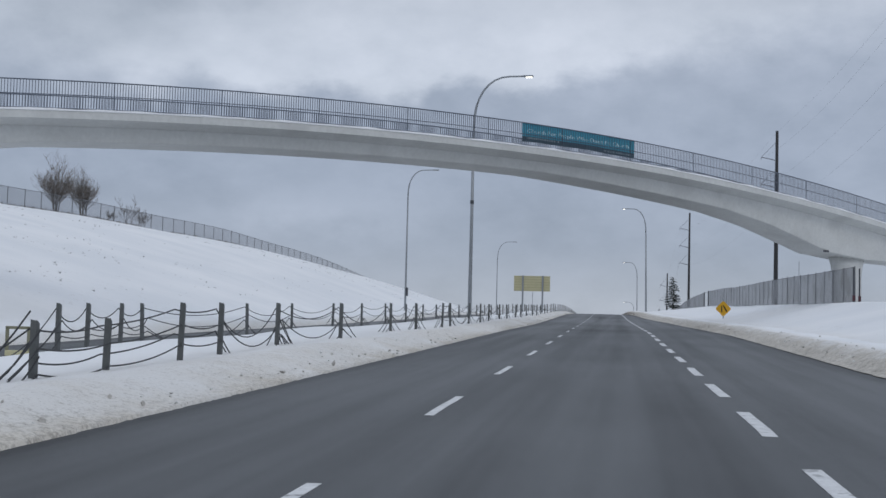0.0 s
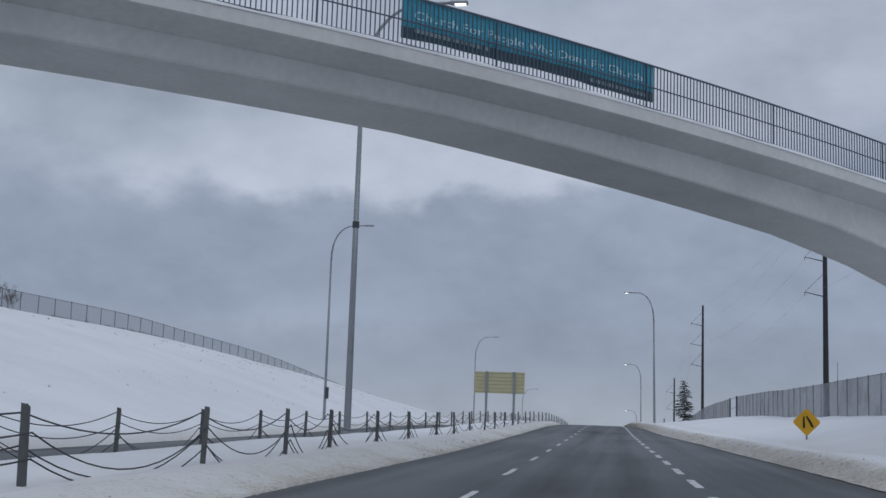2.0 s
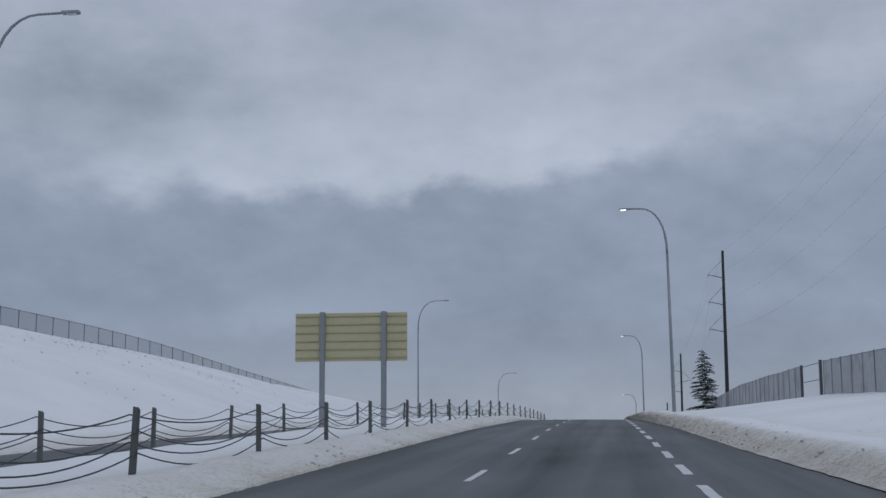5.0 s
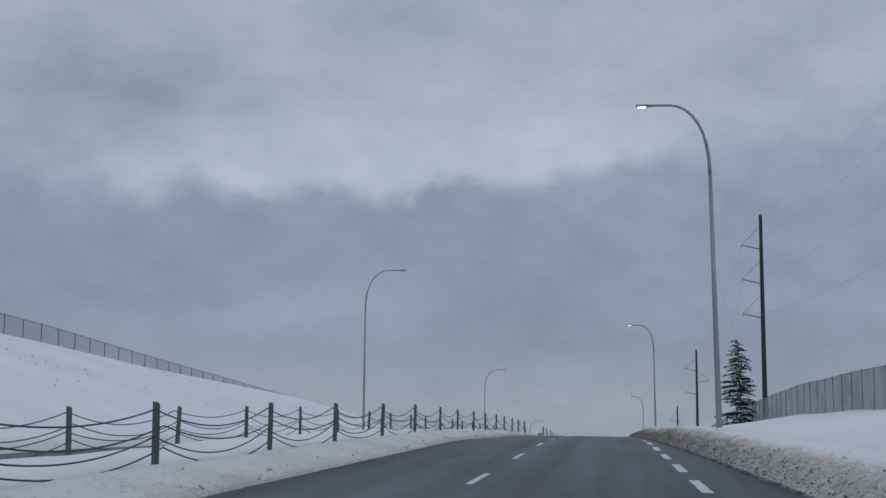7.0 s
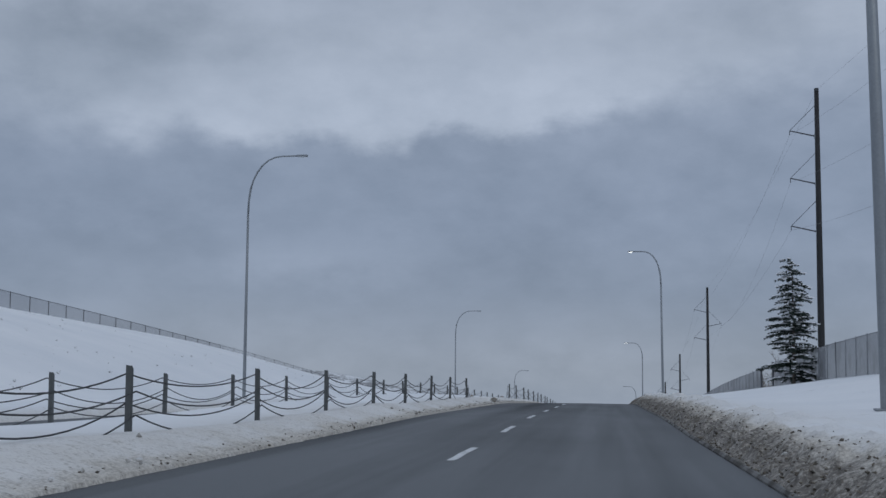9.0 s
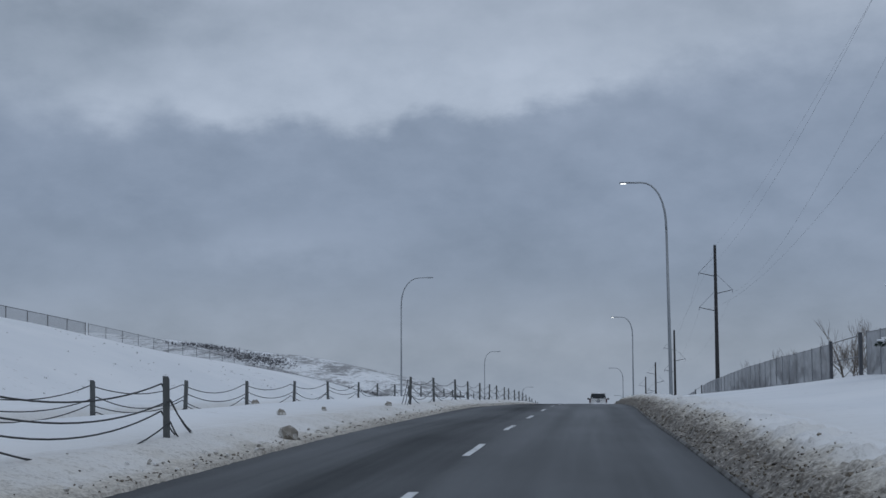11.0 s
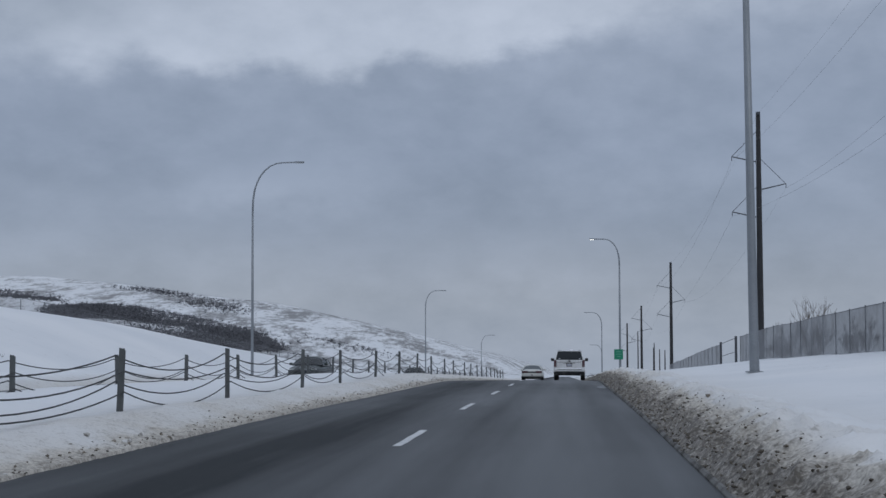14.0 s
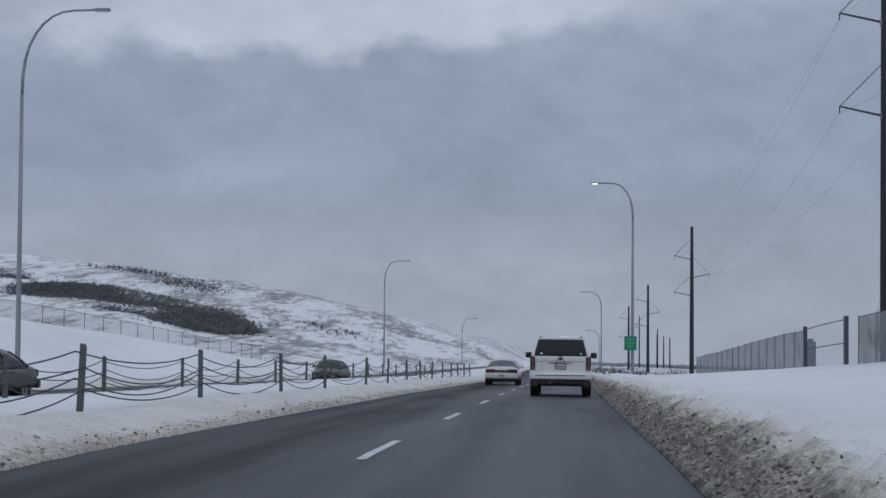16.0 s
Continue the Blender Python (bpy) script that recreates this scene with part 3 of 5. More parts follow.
def build_roads():
    ys = np.concatenate([np.arange(-60, 440, 2.0), np.arange(440, 900, 10.0)])
    n = 41
    u = np.linspace(0, 1, n)[None, :]
    Y = np.repeat(ys[:, None], n, 1)
    X = (left_edge(ys) - .35)[:, None] * (1 - u) + (right_edge(ys) + .12)[:, None] * u
    lane = np.exp(-((X + 3.5) / 1.3) ** 2) * .8 * sstep(Y, 190, 240)
    tracks = .22 * (np.exp(-((X - lane_shift(Y) - .85) / .4) ** 2) + np.exp(-((X - lane_shift(Y) + .85) / .4) ** 2))
    edges = .5 * np.exp(-((X - left_edge(Y)) / .45) ** 2) + .35 * np.exp(-((X - right_edge(Y)) / .3) ** 2)
    wet = lane + tracks + edges - .15
    crown = .03 * (1 - (2 * u - 1) ** 2)
    road = sheet("road", X, Y, road_z(Y) + crown - .02, M_ASPHALT, {"wet": wet})
    tagged(road, "damp dark asphalt carriageway with worn lane marks", "road", kind="structure")
    X2 = OPP_NEAR + .35 + (OPP_FAR - OPP_NEAR - .7) * u + 0 * Y
    opp = sheet("road_opposite", X2, Y, road_z(Y) - opp_drop(Y) - .04 + 0 * u, M_ASPHALT, {"wet": 0 * Y})
    tagged(opp, "damp grey asphalt carriageway for oncoming traffic", "road", kind="structure")
    # painted lane marks, worn at the ends
    def mark(x, y0, y1, wd, parent):
        bm = bmesh.new()
        n = 4
        vs = []
        for i in range(n + 1):
            y = y0 + (y1 - y0) * i / n
            cx = x + float(lane_shift(y))
            e = .012 * random.uniform(-1, 1)
            c = .03 * (1 - (2 * (cx - left_edge(y)) / (right_edge(y) - left_edge(y)) - 1) ** 2)
            z = float(road_z(y) + c - .02) + .006
            vs.append((bm.verts.new((cx - wd / 2 + e, y, z)), bm.verts.new((cx + wd / 2 + e, y, z))))
        for a, b in zip(vs, vs[1:]):
            bm.faces.new((a[0], a[1], b[1], b[0]))
        r = bmesh.ops.extrude_face_region(bm, geom=list(bm.faces))
        for v in r["geom"]:
            if isinstance(v, bmesh.types.BMVert):
                v.co.z -= .004
        part("lane_mark", bm, M_PAINT, parent)

    starts = [-1.3, 7.3] + list(np.linspace(15.9, 110.3, 12)) + list(np.linspace(110.3, 183.0, 9))[1:] + list(np.linspace(183.0, 242.8, 8))[1:] + [251.8, 261.4, 271.6, 282.5, 291.9] + [301.3 + 9.5 * k for k in range(14)]
    for y0 in starts:
        mark(-1.85, float(y0), float(y0) + 3.0, .11, road)
    for k in range(34):
        y0 = -2.0 + 5.6 * k
        x = float(np.interp(y0, [0, 60, 110, 185], [1.85, 1.87, 1.66, 1.48]))
        mark(x, y0, y0 + 3.0, .16, road)
    # kerb with its gutter along the right-hand edge
    ks = np.arange(120, 440, 4.0)
    prof = [(.0, -.1), (.0, .003), (.015, .018), (.025, .03), (.05, .034), (.05, -.1)]
    bm = bmesh.new()
    prev = None
    for y in ks:
        ring = [bm.verts.new((float(right_edge(y)) + a, y, float(road_z(y)) + b - .05 * max(0.0, 1 - (y - 120) / 50))) for a, b in prof]
        if prev:
            for i in range(len(prof) - 1):
                bm.faces.new((prev[i], prev[i + 1], ring[i + 1], ring[i]))
        prev = ring
    k = finish("kerb", bm, M_KERB)
    tagged(k, "low grey concrete kerb against the ploughed bank", "kerb", kind="structure")


build_roads()


BANKS = []


def build_banks():
    """Ridges of ploughed, gritty snow along both edges of the carriageway."""
    for edge, sgn, wide, tall in ((left_edge, -1, 1.9, .03), (right_edge, 1, 2.3, .04)):
        ys = np.concatenate([np.arange(4, 150, .12), np.arange(150, 350, .085), np.arange(350, 440, .25)])
        us = np.linspace(0, 1, 46)
        U, Y = np.meshgrid(us, ys)
        dark = sstep(Y, 135, 195) if sgn > 0 else 0 * Y
        off = .03 if sgn > 0 else -.10
        wander = .22 * rough_noise(0 * Y, Y, 2.6, 26) + .12 * rough_noise(0 * Y, Y, .9, 27)
        D = off + U * (wide - off) + wander * np.clip(U * 3, 0, 1) * .6 + .06 * rough_noise(0 * Y, Y, .7, 28) * (1 - U)
        D = np.maximum(D, (.02 if sgn > 0 else -.16) + U * .1)
        X = edge(Y) + sgn * D
        env = np.clip(np.minimum(U / .10, (1 - U) / .45), 0, 1)
        n1, n2, n3 = rough_noise(X, Y, .45, 21), rough_noise(X, Y, .2, 22), rough_noise(X, Y, 1.6, 23)
        n4 = rough_noise(X, Y, .27, 29)
        chunk = np.clip(n1, 0, 1) ** .8 * .10 + (1 - np.abs(n4)) ** 3 * .07 + n2 * .02 + n3 * .05
        amp = np.where(dark > 0, .55 + .75 * dark, .42) if sgn > 0 else .28 + 0 * Y
        Z = np.maximum(height(X, Y), road_z(Y) - .10) + soften(X, Y) * U + (tall + .05 * dark) * env + amp * chunk * env + np.where(U > .98, -.10, 0.0)
        if sgn > 0:
            grit = (1.2 + 1.1 * dark) * (1 - sstep(D + .18 * n3 + .18 * n1, .3, 1.6 - .5 * dark)) ** (1.1 + .2 * dark) + .25 * n3 * (1 - dark) * (1 - U) + (.34 + .28 * n3) * dark * (1 - .5 * sstep(D, .7, 2.3))
        else:
            grit = (.30 + .45 * sstep(Y, 150, 220)) * (1 - sstep(D + .15 * n1, .05, .62)) + .62 * (1 - .3 * sstep(U, .3, 1.0)) * (1 - sstep(U, .75, 1.0) * .4) + .25 * n3 * (1 - U)
        BANKS.append((X, Y, Z, D))
        b = sheet("snow_bank", X, Y, Z, M_GROUND, {"grit": np.clip(grit, 0, 2.4), "scrub_haze": 0 * grit})
        tagged(b, "ploughed bank of gritty brown-grey snow along the road", "snow bank", kind="structure")


build_banks()


def ground_z(x, y):
    return float(height(np.array([x]), np.array([y]))[0] + soften(np.array([x]), np.array([y]))[0])


# ---------------------------------------------------------------- footbridge
BR_DIR, BR_IN = Vector((.738, .675, 0)), Vector((-.675, .738, 0))
BR_A = Vector((-1.8, 73.4, 0))


def deck_z(s):
    return 11.19 - (.00166 if s < -5 else .00202) * (s + 5) ** 2


def girder_depth(s):
    return float(np.interp(s, [-60, -46, -38, -30, -2, 4, 8, 13, 17, 21, 23, 27, 36, 50], [1.75, 2.75, 1.75, 1.23, 1.11, 1.27, 1.37, 1.5, 1.84, 2.45, 2.75, 2.6, 1.45, 1.1]))


def on_bridge(s, inward, z):
    p = BR_A + BR_DIR * s + BR_IN * inward
    return Vector((p.x, p.y, z))


def build_bridge():
    b = empty("footbridge", (*on_bridge(26.6, 2.2, 0)[:2], ground_z(*on_bridge(26.6, 2.2, 0)[:2])))
    inv = Matrix.Translation(b.location).inverted()
    ss = np.arange(-62, 48, 1.0)

    def loft(profile, name, m, label="", smooth=False):
        bm = bmesh.new()
        prev = None
        for s in ss:
            ring = [bm.verts.new(inv @ on_bridge(s, i, z)) for i, z in profile(s)]
            if prev:
                for k in range(len(ring)):
                    bm.faces.new((prev[k], prev[(k + 1) % len(ring)], ring[(k + 1) % len(ring)], ring[k]))
            else:
                bm.faces.new(ring)
            prev = ring
        bm.faces.new(prev)
        return part(name, bm, m, b, label)

    loft(lambda s: [(0, deck_z(s)), (0, deck_z(s) - .33), (.06, deck_z(s) - .36), (.95, deck_z(s) - .56), (3.85, deck_z(s) - .56), (4.74, deck_z(s) - .36), (4.8, deck_z(s) - .33), (4.8, deck_z(s)), (4.5, deck_z(s) - .02), (.3, deck_z(s) - .02)], "deck_slab", M_CONCRETE, "pale concrete deck slab with a thick edge")
    loft(lambda s: [(.95, deck_z(s) - .565), (1.10, deck_z(s) - girder_depth(s) + .05), (1.15, deck_z(s) - girder_depth(s)), (3.65, deck_z(s) - girder_depth(s)), (3.70, deck_z(s) - girder_depth(s) + .05), (3.85, deck_z(s) - .565)], "girder", M_CONCRETE, "haunched grey concrete box girder")
    loft(lambda s: [(.02, deck_z(s) + .004), (-.03 - .02 * math.sin(s * 1.7) * math.sin(s * 4.3), deck_z(s) + .0), (-.035, deck_z(s) + .05), (.05, deck_z(s) + .10 + .03 * math.sin(s * 2.1) * math.sin(s * 5.7)), (.5, deck_z(s) + .05), (4.3, deck_z(s) + .05), (4.7, deck_z(s) + .07), (4.78, deck_z(s) + .01)], "snow_cover", M_SNOW, "thin lid of snow on the deck edge")
    # pier with a flared head
    for s in (26.6, -46.0):
        c = on_bridge(s, 2.4, 0)
        z1 = deck_z(s) - girder_depth(s) + .1
        z0 = ground_z(c.x, c.y) - .6
        bm = bmesh.new()
        prev = None
        for f, wd, dp in ((0, 1.2, .85), (.70, 1.2, .85), (.85, 1.3, .9), (1.0, 1.55, .95)):
            ring = []
            for k in range(20):
                a = 2 * math.pi * k / 20
                p = c + BR_DIR * (wd * math.cos(a)) + BR_IN * (dp * math.sin(a))
                ring.append(bm.verts.new(inv @ Vector((p.x, p.y, z0 + (z1 - z0) * f))))
            if prev:
                for k in range(20):
                    bm.faces.new((prev[k], prev[(k + 1) % 20], ring[(k + 1) % 20], ring[k]))
            prev = ring
        bm.faces.new(prev)
        part("pier", bm, M_CONCRETE, b, "stout rounded concrete pier", smooth=True)
    # drain recess beside the pier head
    p = on_bridge(22.6, .97, deck_z(22.6) - 2.75)
    part("drain_cap", box_bm(0, 0, 0, .5, .06, .14, m=inv @ Matrix.Translation(p) @ Matrix.Rotation(math.atan2(BR_DIR.y, BR_DIR.x), 4, "Z")), M_DARKSTEEL, b, "dark oval drain outlet")

    # railings: rails follow the deck, uprights between them
    for side, inward in (("front", .12), ("back", 4.68)):
        for hgt, r in ((1.34, .03), (.72, .02), (.12, .022)):
            part("rail", tube_bm([inv @ on_bridge(s, inward, deck_z(s) + hgt) for s in np.arange(-60, 46, 1.0)], r, 6), M_RAIL, b, "dark steel rail")
        for s in np.arange(-58.5, 45, 5.2):
            part("railing_post", box_bm(0, 0, .68, .032, .04, 1.36, m=inv @ Matrix.Translation(on_bridge(s, inward + .01, deck_z(s))) @ Matrix.Rotation(math.atan2(BR_DIR.y, BR_DIR.x), 4, "Z")), M_RAIL, b)
    me = bpy.data.meshes.new("baluster")
    bm = box_bm(0, 0, .74, .024, .024, 1.19)
    bm.to_mesh(me)
    bm.free()
    me.materials.append(M_RAIL)
    rest = []
    turn = Matrix.Rotation(math.atan2(BR_DIR.y, BR_DIR.x), 4, "Z")
    for inward, lo, hi in ((.12, -36, 31), (4.68, -36, 31)):
        for k, s in enumerate(np.arange(lo, hi, .13)):
            m = inv @ Matrix.Translation(on_bridge(s, inward, deck_z(s))) @ turn
            if inward < 1 and -22 < s < 16.9:
                o = new("baluster", me)
                o.parent = b
                o.matrix_basis = m
            else:
                rest.append(m)
    tagged(stamp("railing_infill", box_bm(0, 0, .74, .024, .024, 1.19), rest, M_RAIL, b), "dark steel uprights of the bridge railing", kind="stuff")
    tagged(b, "haunched pale concrete footbridge with dark steel railings", "footbridge")

    # banner tied to the inside of the front railing
    s0, s1 = -4.15, 4.18
    ban = empty("banner", on_bridge(s0, .16, deck_z(s0) + .32))
    bi = Matrix.Translation(ban.location).inverted()

    def strip(f0, f1, inward, thick, name, m, label=""):
        bm = bmesh.new()
        prev = None
        n = 40
        for i in range(n + 1):
            s = s0 + (s1 - s0) * i / n
            lo = deck_z(s) + .30 + .015 * math.sin(i * .35) + .05 * math.sin(math.pi * i / n)
            hi = deck_z(s) + 1.36
            wob = .02 * math.sin(i * .9)
            ring = []
            for d in (0, thick):
                for f in (f0, f1):
                    ring.append(bm.verts.new(bi @ on_bridge(s, inward + d + wob, lo + (hi - lo) * f)))
            ring = [ring[0], ring[1], ring[3], ring[2]]
            if prev:
                for k in range(4):
                    bm.faces.new((prev[k], prev[(k + 1) % 4], ring[(k + 1) % 4], ring[k]))
            else:
                bm.faces.new(ring)
            prev = ring
        bm.faces.new(prev)
        return part(name, bm, m, ban, label)

    strip(.28, 1.0, .185, .012, "cloth", M_BANNER, "teal banner cloth")
    strip(0.0, .28, .185, .012, "hem", M_BANNER2, "dark lower strip of the banner")
    words = "Church For People Who Don't Fit Church"
    cu = bpy.data.curves.new("lettering", "FONT")
    cu.body, cu.size, cu.extrude, cu.resolution_u = words, .30, .003, 2
    tmp = bpy.data.objects.new("lettering", cu)
    scene.collection.objects.link(tmp)
    bpy.context.view_layer.update()
    me = bpy.data.meshes.new_from_object(tmp.evaluated_get(bpy.context.evaluated_depsgraph_get()))
    bpy.data.objects.remove(tmp)
    wd = max(v.co.x for v in me.vertices)
    for v in me.vertices:
        s = s0 + .35 + (s1 - s0 - .75) * v.co.x / wd
        z = deck_z(s) + 1.36 - .52 + v.co.y
        i = (s - s0) / (s1 - s0) * 40
        v.co = bi @ on_bridge(s, .170 - v.co.z + .02 * math.sin(i * .9), z)
    me.materials.clear()
    me.materials.append(M_LETTER)
    o = new("lettering", me)
    o.parent = ban
    tagged(o, "pale handwritten-style slogan", kind="stuff")
    for a, bnd in ((-3.8, -1.6), (1.8, 4.0)):
        bm = bmesh.new()
        x = a
        while x < bnd:
            step = random.uniform(.12, .3)
            zz = deck_z(x) + .40 + (.06 if a > 0 else .14)
            add_box(bm, 0, 0, 0, min(step, bnd - x) * .8, .006, .10, m=bi @ Matrix.Translation(on_bridge(x + step / 2, .165, zz)) @ turn)
            x += step
        tagged(part("small_print", bm, M_PRINT, ban), "unreadable small print", kind="stuff")
    tagged(ban, "teal cloth banner with a pale slogan on the bridge railing", "banner")


build_bridge()


# ---------------------------------------------------------------- street lamps
def street_lamp(x, y, head_x, head_z, lit, base_z=None, r0=.105, label="", collar=None, box=None, group="street lamps along the road", lean=0.0):
    z0 = base_z if base_z is not None else ground_z(x, y)
    root = empty("street_lamp", (x, y, z0))
    h = head_z - z0
    side = 1 if head_x > x else -1
    root.matrix_basis = pose(x, y, z0, 0, side * lean, 0)
    reach = abs(head_x - x) - h * math.sin(radians(lean))
    rise = 3.0 if abs(head_x - x) < 3.4 else 3.7
    hp = h - rise
    part("pole", tube_bm([(0, 0, -.5), (0, 0, 0.001), (0, 0, hp * .45), (0, 0, hp)], [r0, r0, r0 * .82, r0 * .62], 12), M_STEEL, root, "tapered galvanised pole", smooth=True)
    pts = []
    for k in range(9):
        a = math.pi / 2 * k / 8
        pts.append((side * (reach - 1.5) * (1 - math.cos(a)) ** 1.1, 0, hp + rise * math.sin(a) ** .92))
    pts.append((side * (reach - .5), 0, h + .02))
    part("arm", tube_bm(pts, [r0 * .62] * 3 + [r0 * .5] * 3 + [r0 * .42] * 4, 8), M_STEEL, root, "curved davit arm", smooth=True)
    lum = part("luminaire", box_bm(side * (reach - .18), 0, h + .02, .72, .28, .13, bevel=.04), M_STEEL, root, "flat grey lamp head")
    part("lens", box_bm(side * (reach - .12), 0, h - .055, .42, .22, .03, bevel=.008), M_LAMP if lit else M_LENS, lum, "glowing lamp lens" if lit else "unlit lamp lens")
    part("base_plate", box_bm(0, 0, .02, r0 * 3.2, r0 * 3.2, .04, bevel=.008), M_STEEL, root)
    if collar:
        part("collar", tube_bm([(0, 0, collar - z0 - .12), (0, 0, collar - z0 + .12)], r0 * .95, 12), M_DARKSTEEL, root, "dark joint collar")
    if box:
        part("control_box", box_bm(side * .17, -.1, box - z0, .26, .24, .95, bevel=.02), M_DARKSTEEL, root, "dark equipment box on the pole")
    tagged(root, label or ("tall galvanised davit street lamp with its lamp lit" if lit else "tall galvanised davit street lamp, unlit"), "street lamp", group)


street_lamp(-9.75, 89.0, -5.84, 18.7, True, r0=.142, collar=9.88, label="thick galvanised street lamp in the median, lit", base_z=1.75)
street_lamp(-23.55, 145.0, -20.2, 18.95, False, r0=.125, box=4.95)
street_lamp(-23.2, 254.0, -19.54, 18.05, False, r0=.115)
street_lamp(-23.6, 371.0, -19.8, 13.7, False, r0=.12)
street_lamp(-22.4, 482.0, -19.2, 4.7, False, r0=.12, base_z=-9.3)
street_lamp(-20.6, 595.0, -17.4, -5.7, False, r0=.12, base_z=-16.2)
street_lamp(4.97, 201.0, 1.28, 20.05, True, r0=.15, lean=.9)
street_lamp(5.53, 314.1, 2.05, 17.5, True, r0=.145, lean=.6)
street_lamp(6.3, 421.4, 3.1, 10.05, True, r0=.14, base_z=-4.8)
street_lamp(7.5, 531.0, 4.2, .6, False, r0=.14, base_z=-13.6)
street_lamp(10.7, 640.0, 7.5, -9.7, False, r0=.14, base_z=-20.0)


# ---------------------------------------------------------------- utility poles and their lines
def utility_pole(x, y, top, arms, r0=.25, drop=3.7, step=3.65):
    z0 = ground_z(x, y) if y < 440 else float(road_z(y)) + .5
    root = empty("utility_pole", (x, y, z0))
    h = top - z0
    part("shaft", tube_bm([(0, 0, -.8), (0, 0, 0), (0, 0, h * .5), (0, 0, h)], [r0 * 1.15, r0 * 1.1, r0 * .9, r0 * .68], 12), M_WOODPOLE, root, "dark tapered wooden pole", smooth=True)
    tips = []
    for k, side in enumerate(arms):
        z = h - drop - step * k
        arm = part("arm", tube_bm([(side * .1, 0, z), (side * 2.05, -.02, z + .45)], [.06, .045], 6), M_DARKSTEEL, root, "dark insulated arm")
        part("brace", tube_bm([(side * .08, 0, z + 2.45), (side * 2.0, -.02, z + .5)], .022, 5), M_DARKSTEEL, arm)
        part("bracket", box_bm(side * .17, 0, z, .12, .18, .34, bevel=.01), M_STEEL, arm)
        part("clamp", tube_bm([(side * 2.05, -.02, z + .46), (side * 2.05, -.02, z + .12)], .03, 5), M_DARKSTEEL, arm)
        tips.append(Vector((x + side * 2.05, y, z0 + z + .12)))
    part("top_cap", box_bm(0, -.06, h - .12, .22, .34, .24, bevel=.02), M_DARKSTEEL, root)
    tagged(root, "dark wooden utility pole with braced arms", "utility pole", "utility poles behind the fence")
    return tips, Vector((x, y, top - .1))


POLES = [utility_pole(25.5, 83.0, 33.0, (-1, -1, -1)), utility_pole(21.4, 175.5, 28.4, (-1, -1, -1), drop=4.0, r0=.28), utility_pole(15.5, 273.5, 26.1, (-1, -1, -1)),
         utility_pole(15.08, 376.0, 17.7, (-1, 1, -1), drop=3.9, step=2.15), utility_pole(16.0, 469.0, 8.74, (-1, 1, -1), drop=3.9, step=2.15), utility_pole(15.9, 540.6, 1.9, (-1, 1, -1), drop=3.0, step=2.15), utility_pole(16.4, 610.0, -3.0, (-1, 1, -1), drop=3.0, step=2.15)]


def line(a, b, sag, r=.0065):
    pts = [a.lerp(b, t) - Vector((0, 0, 4 * sag * t * (1 - t))) for t in np.linspace(0, 1, 25)]
    o = finish("power_line", tube_bm([p - pts[0] for p in pts], r, 4), M_WIRE)
    o.matrix_basis = Matrix.Translation(pts[0])
    tagged(o, "thin dark overhead conductor strung between utility poles", "power line", "overhead conductors")


for (ta, pa), (tb, pb) in zip(POLES, POLES[1:]):
    for a, b in zip(ta, tb):
        line(a, b, 2.2)
    line(pa, pb, 1.4, .006)

# bare far poles down the hill
for x, y, top in ((25.9, 650, -10.8), (26.8, 660, -9.8), (28.0, 655, -11.5), (29.0, 648, -11.5), (22.3, 665, -6.5)):
    z0 = float(road_z(y))
    o = finish("far_pole", tube_bm([(0, 0, 0), (0, 0, top - z0)], [.2, .13], 8), M_WOODPOLE)
    o.matrix_basis = pose(x, y, z0)
    tagged(o, "bare dark wooden pole far down the hill", "pole", "far poles")
o = finish("thin_pole", tube_bm([(0, 0, -.5), (0, 0, 14.6 - ground_z(33.9, 243.8))], [.09, .05], 8), M_STEEL)
o.matrix_basis = pose(33.9, 243.8, ground_z(33.9, 243.8))
tagged(o, "thin grey metal pole behind the fence", "pole")


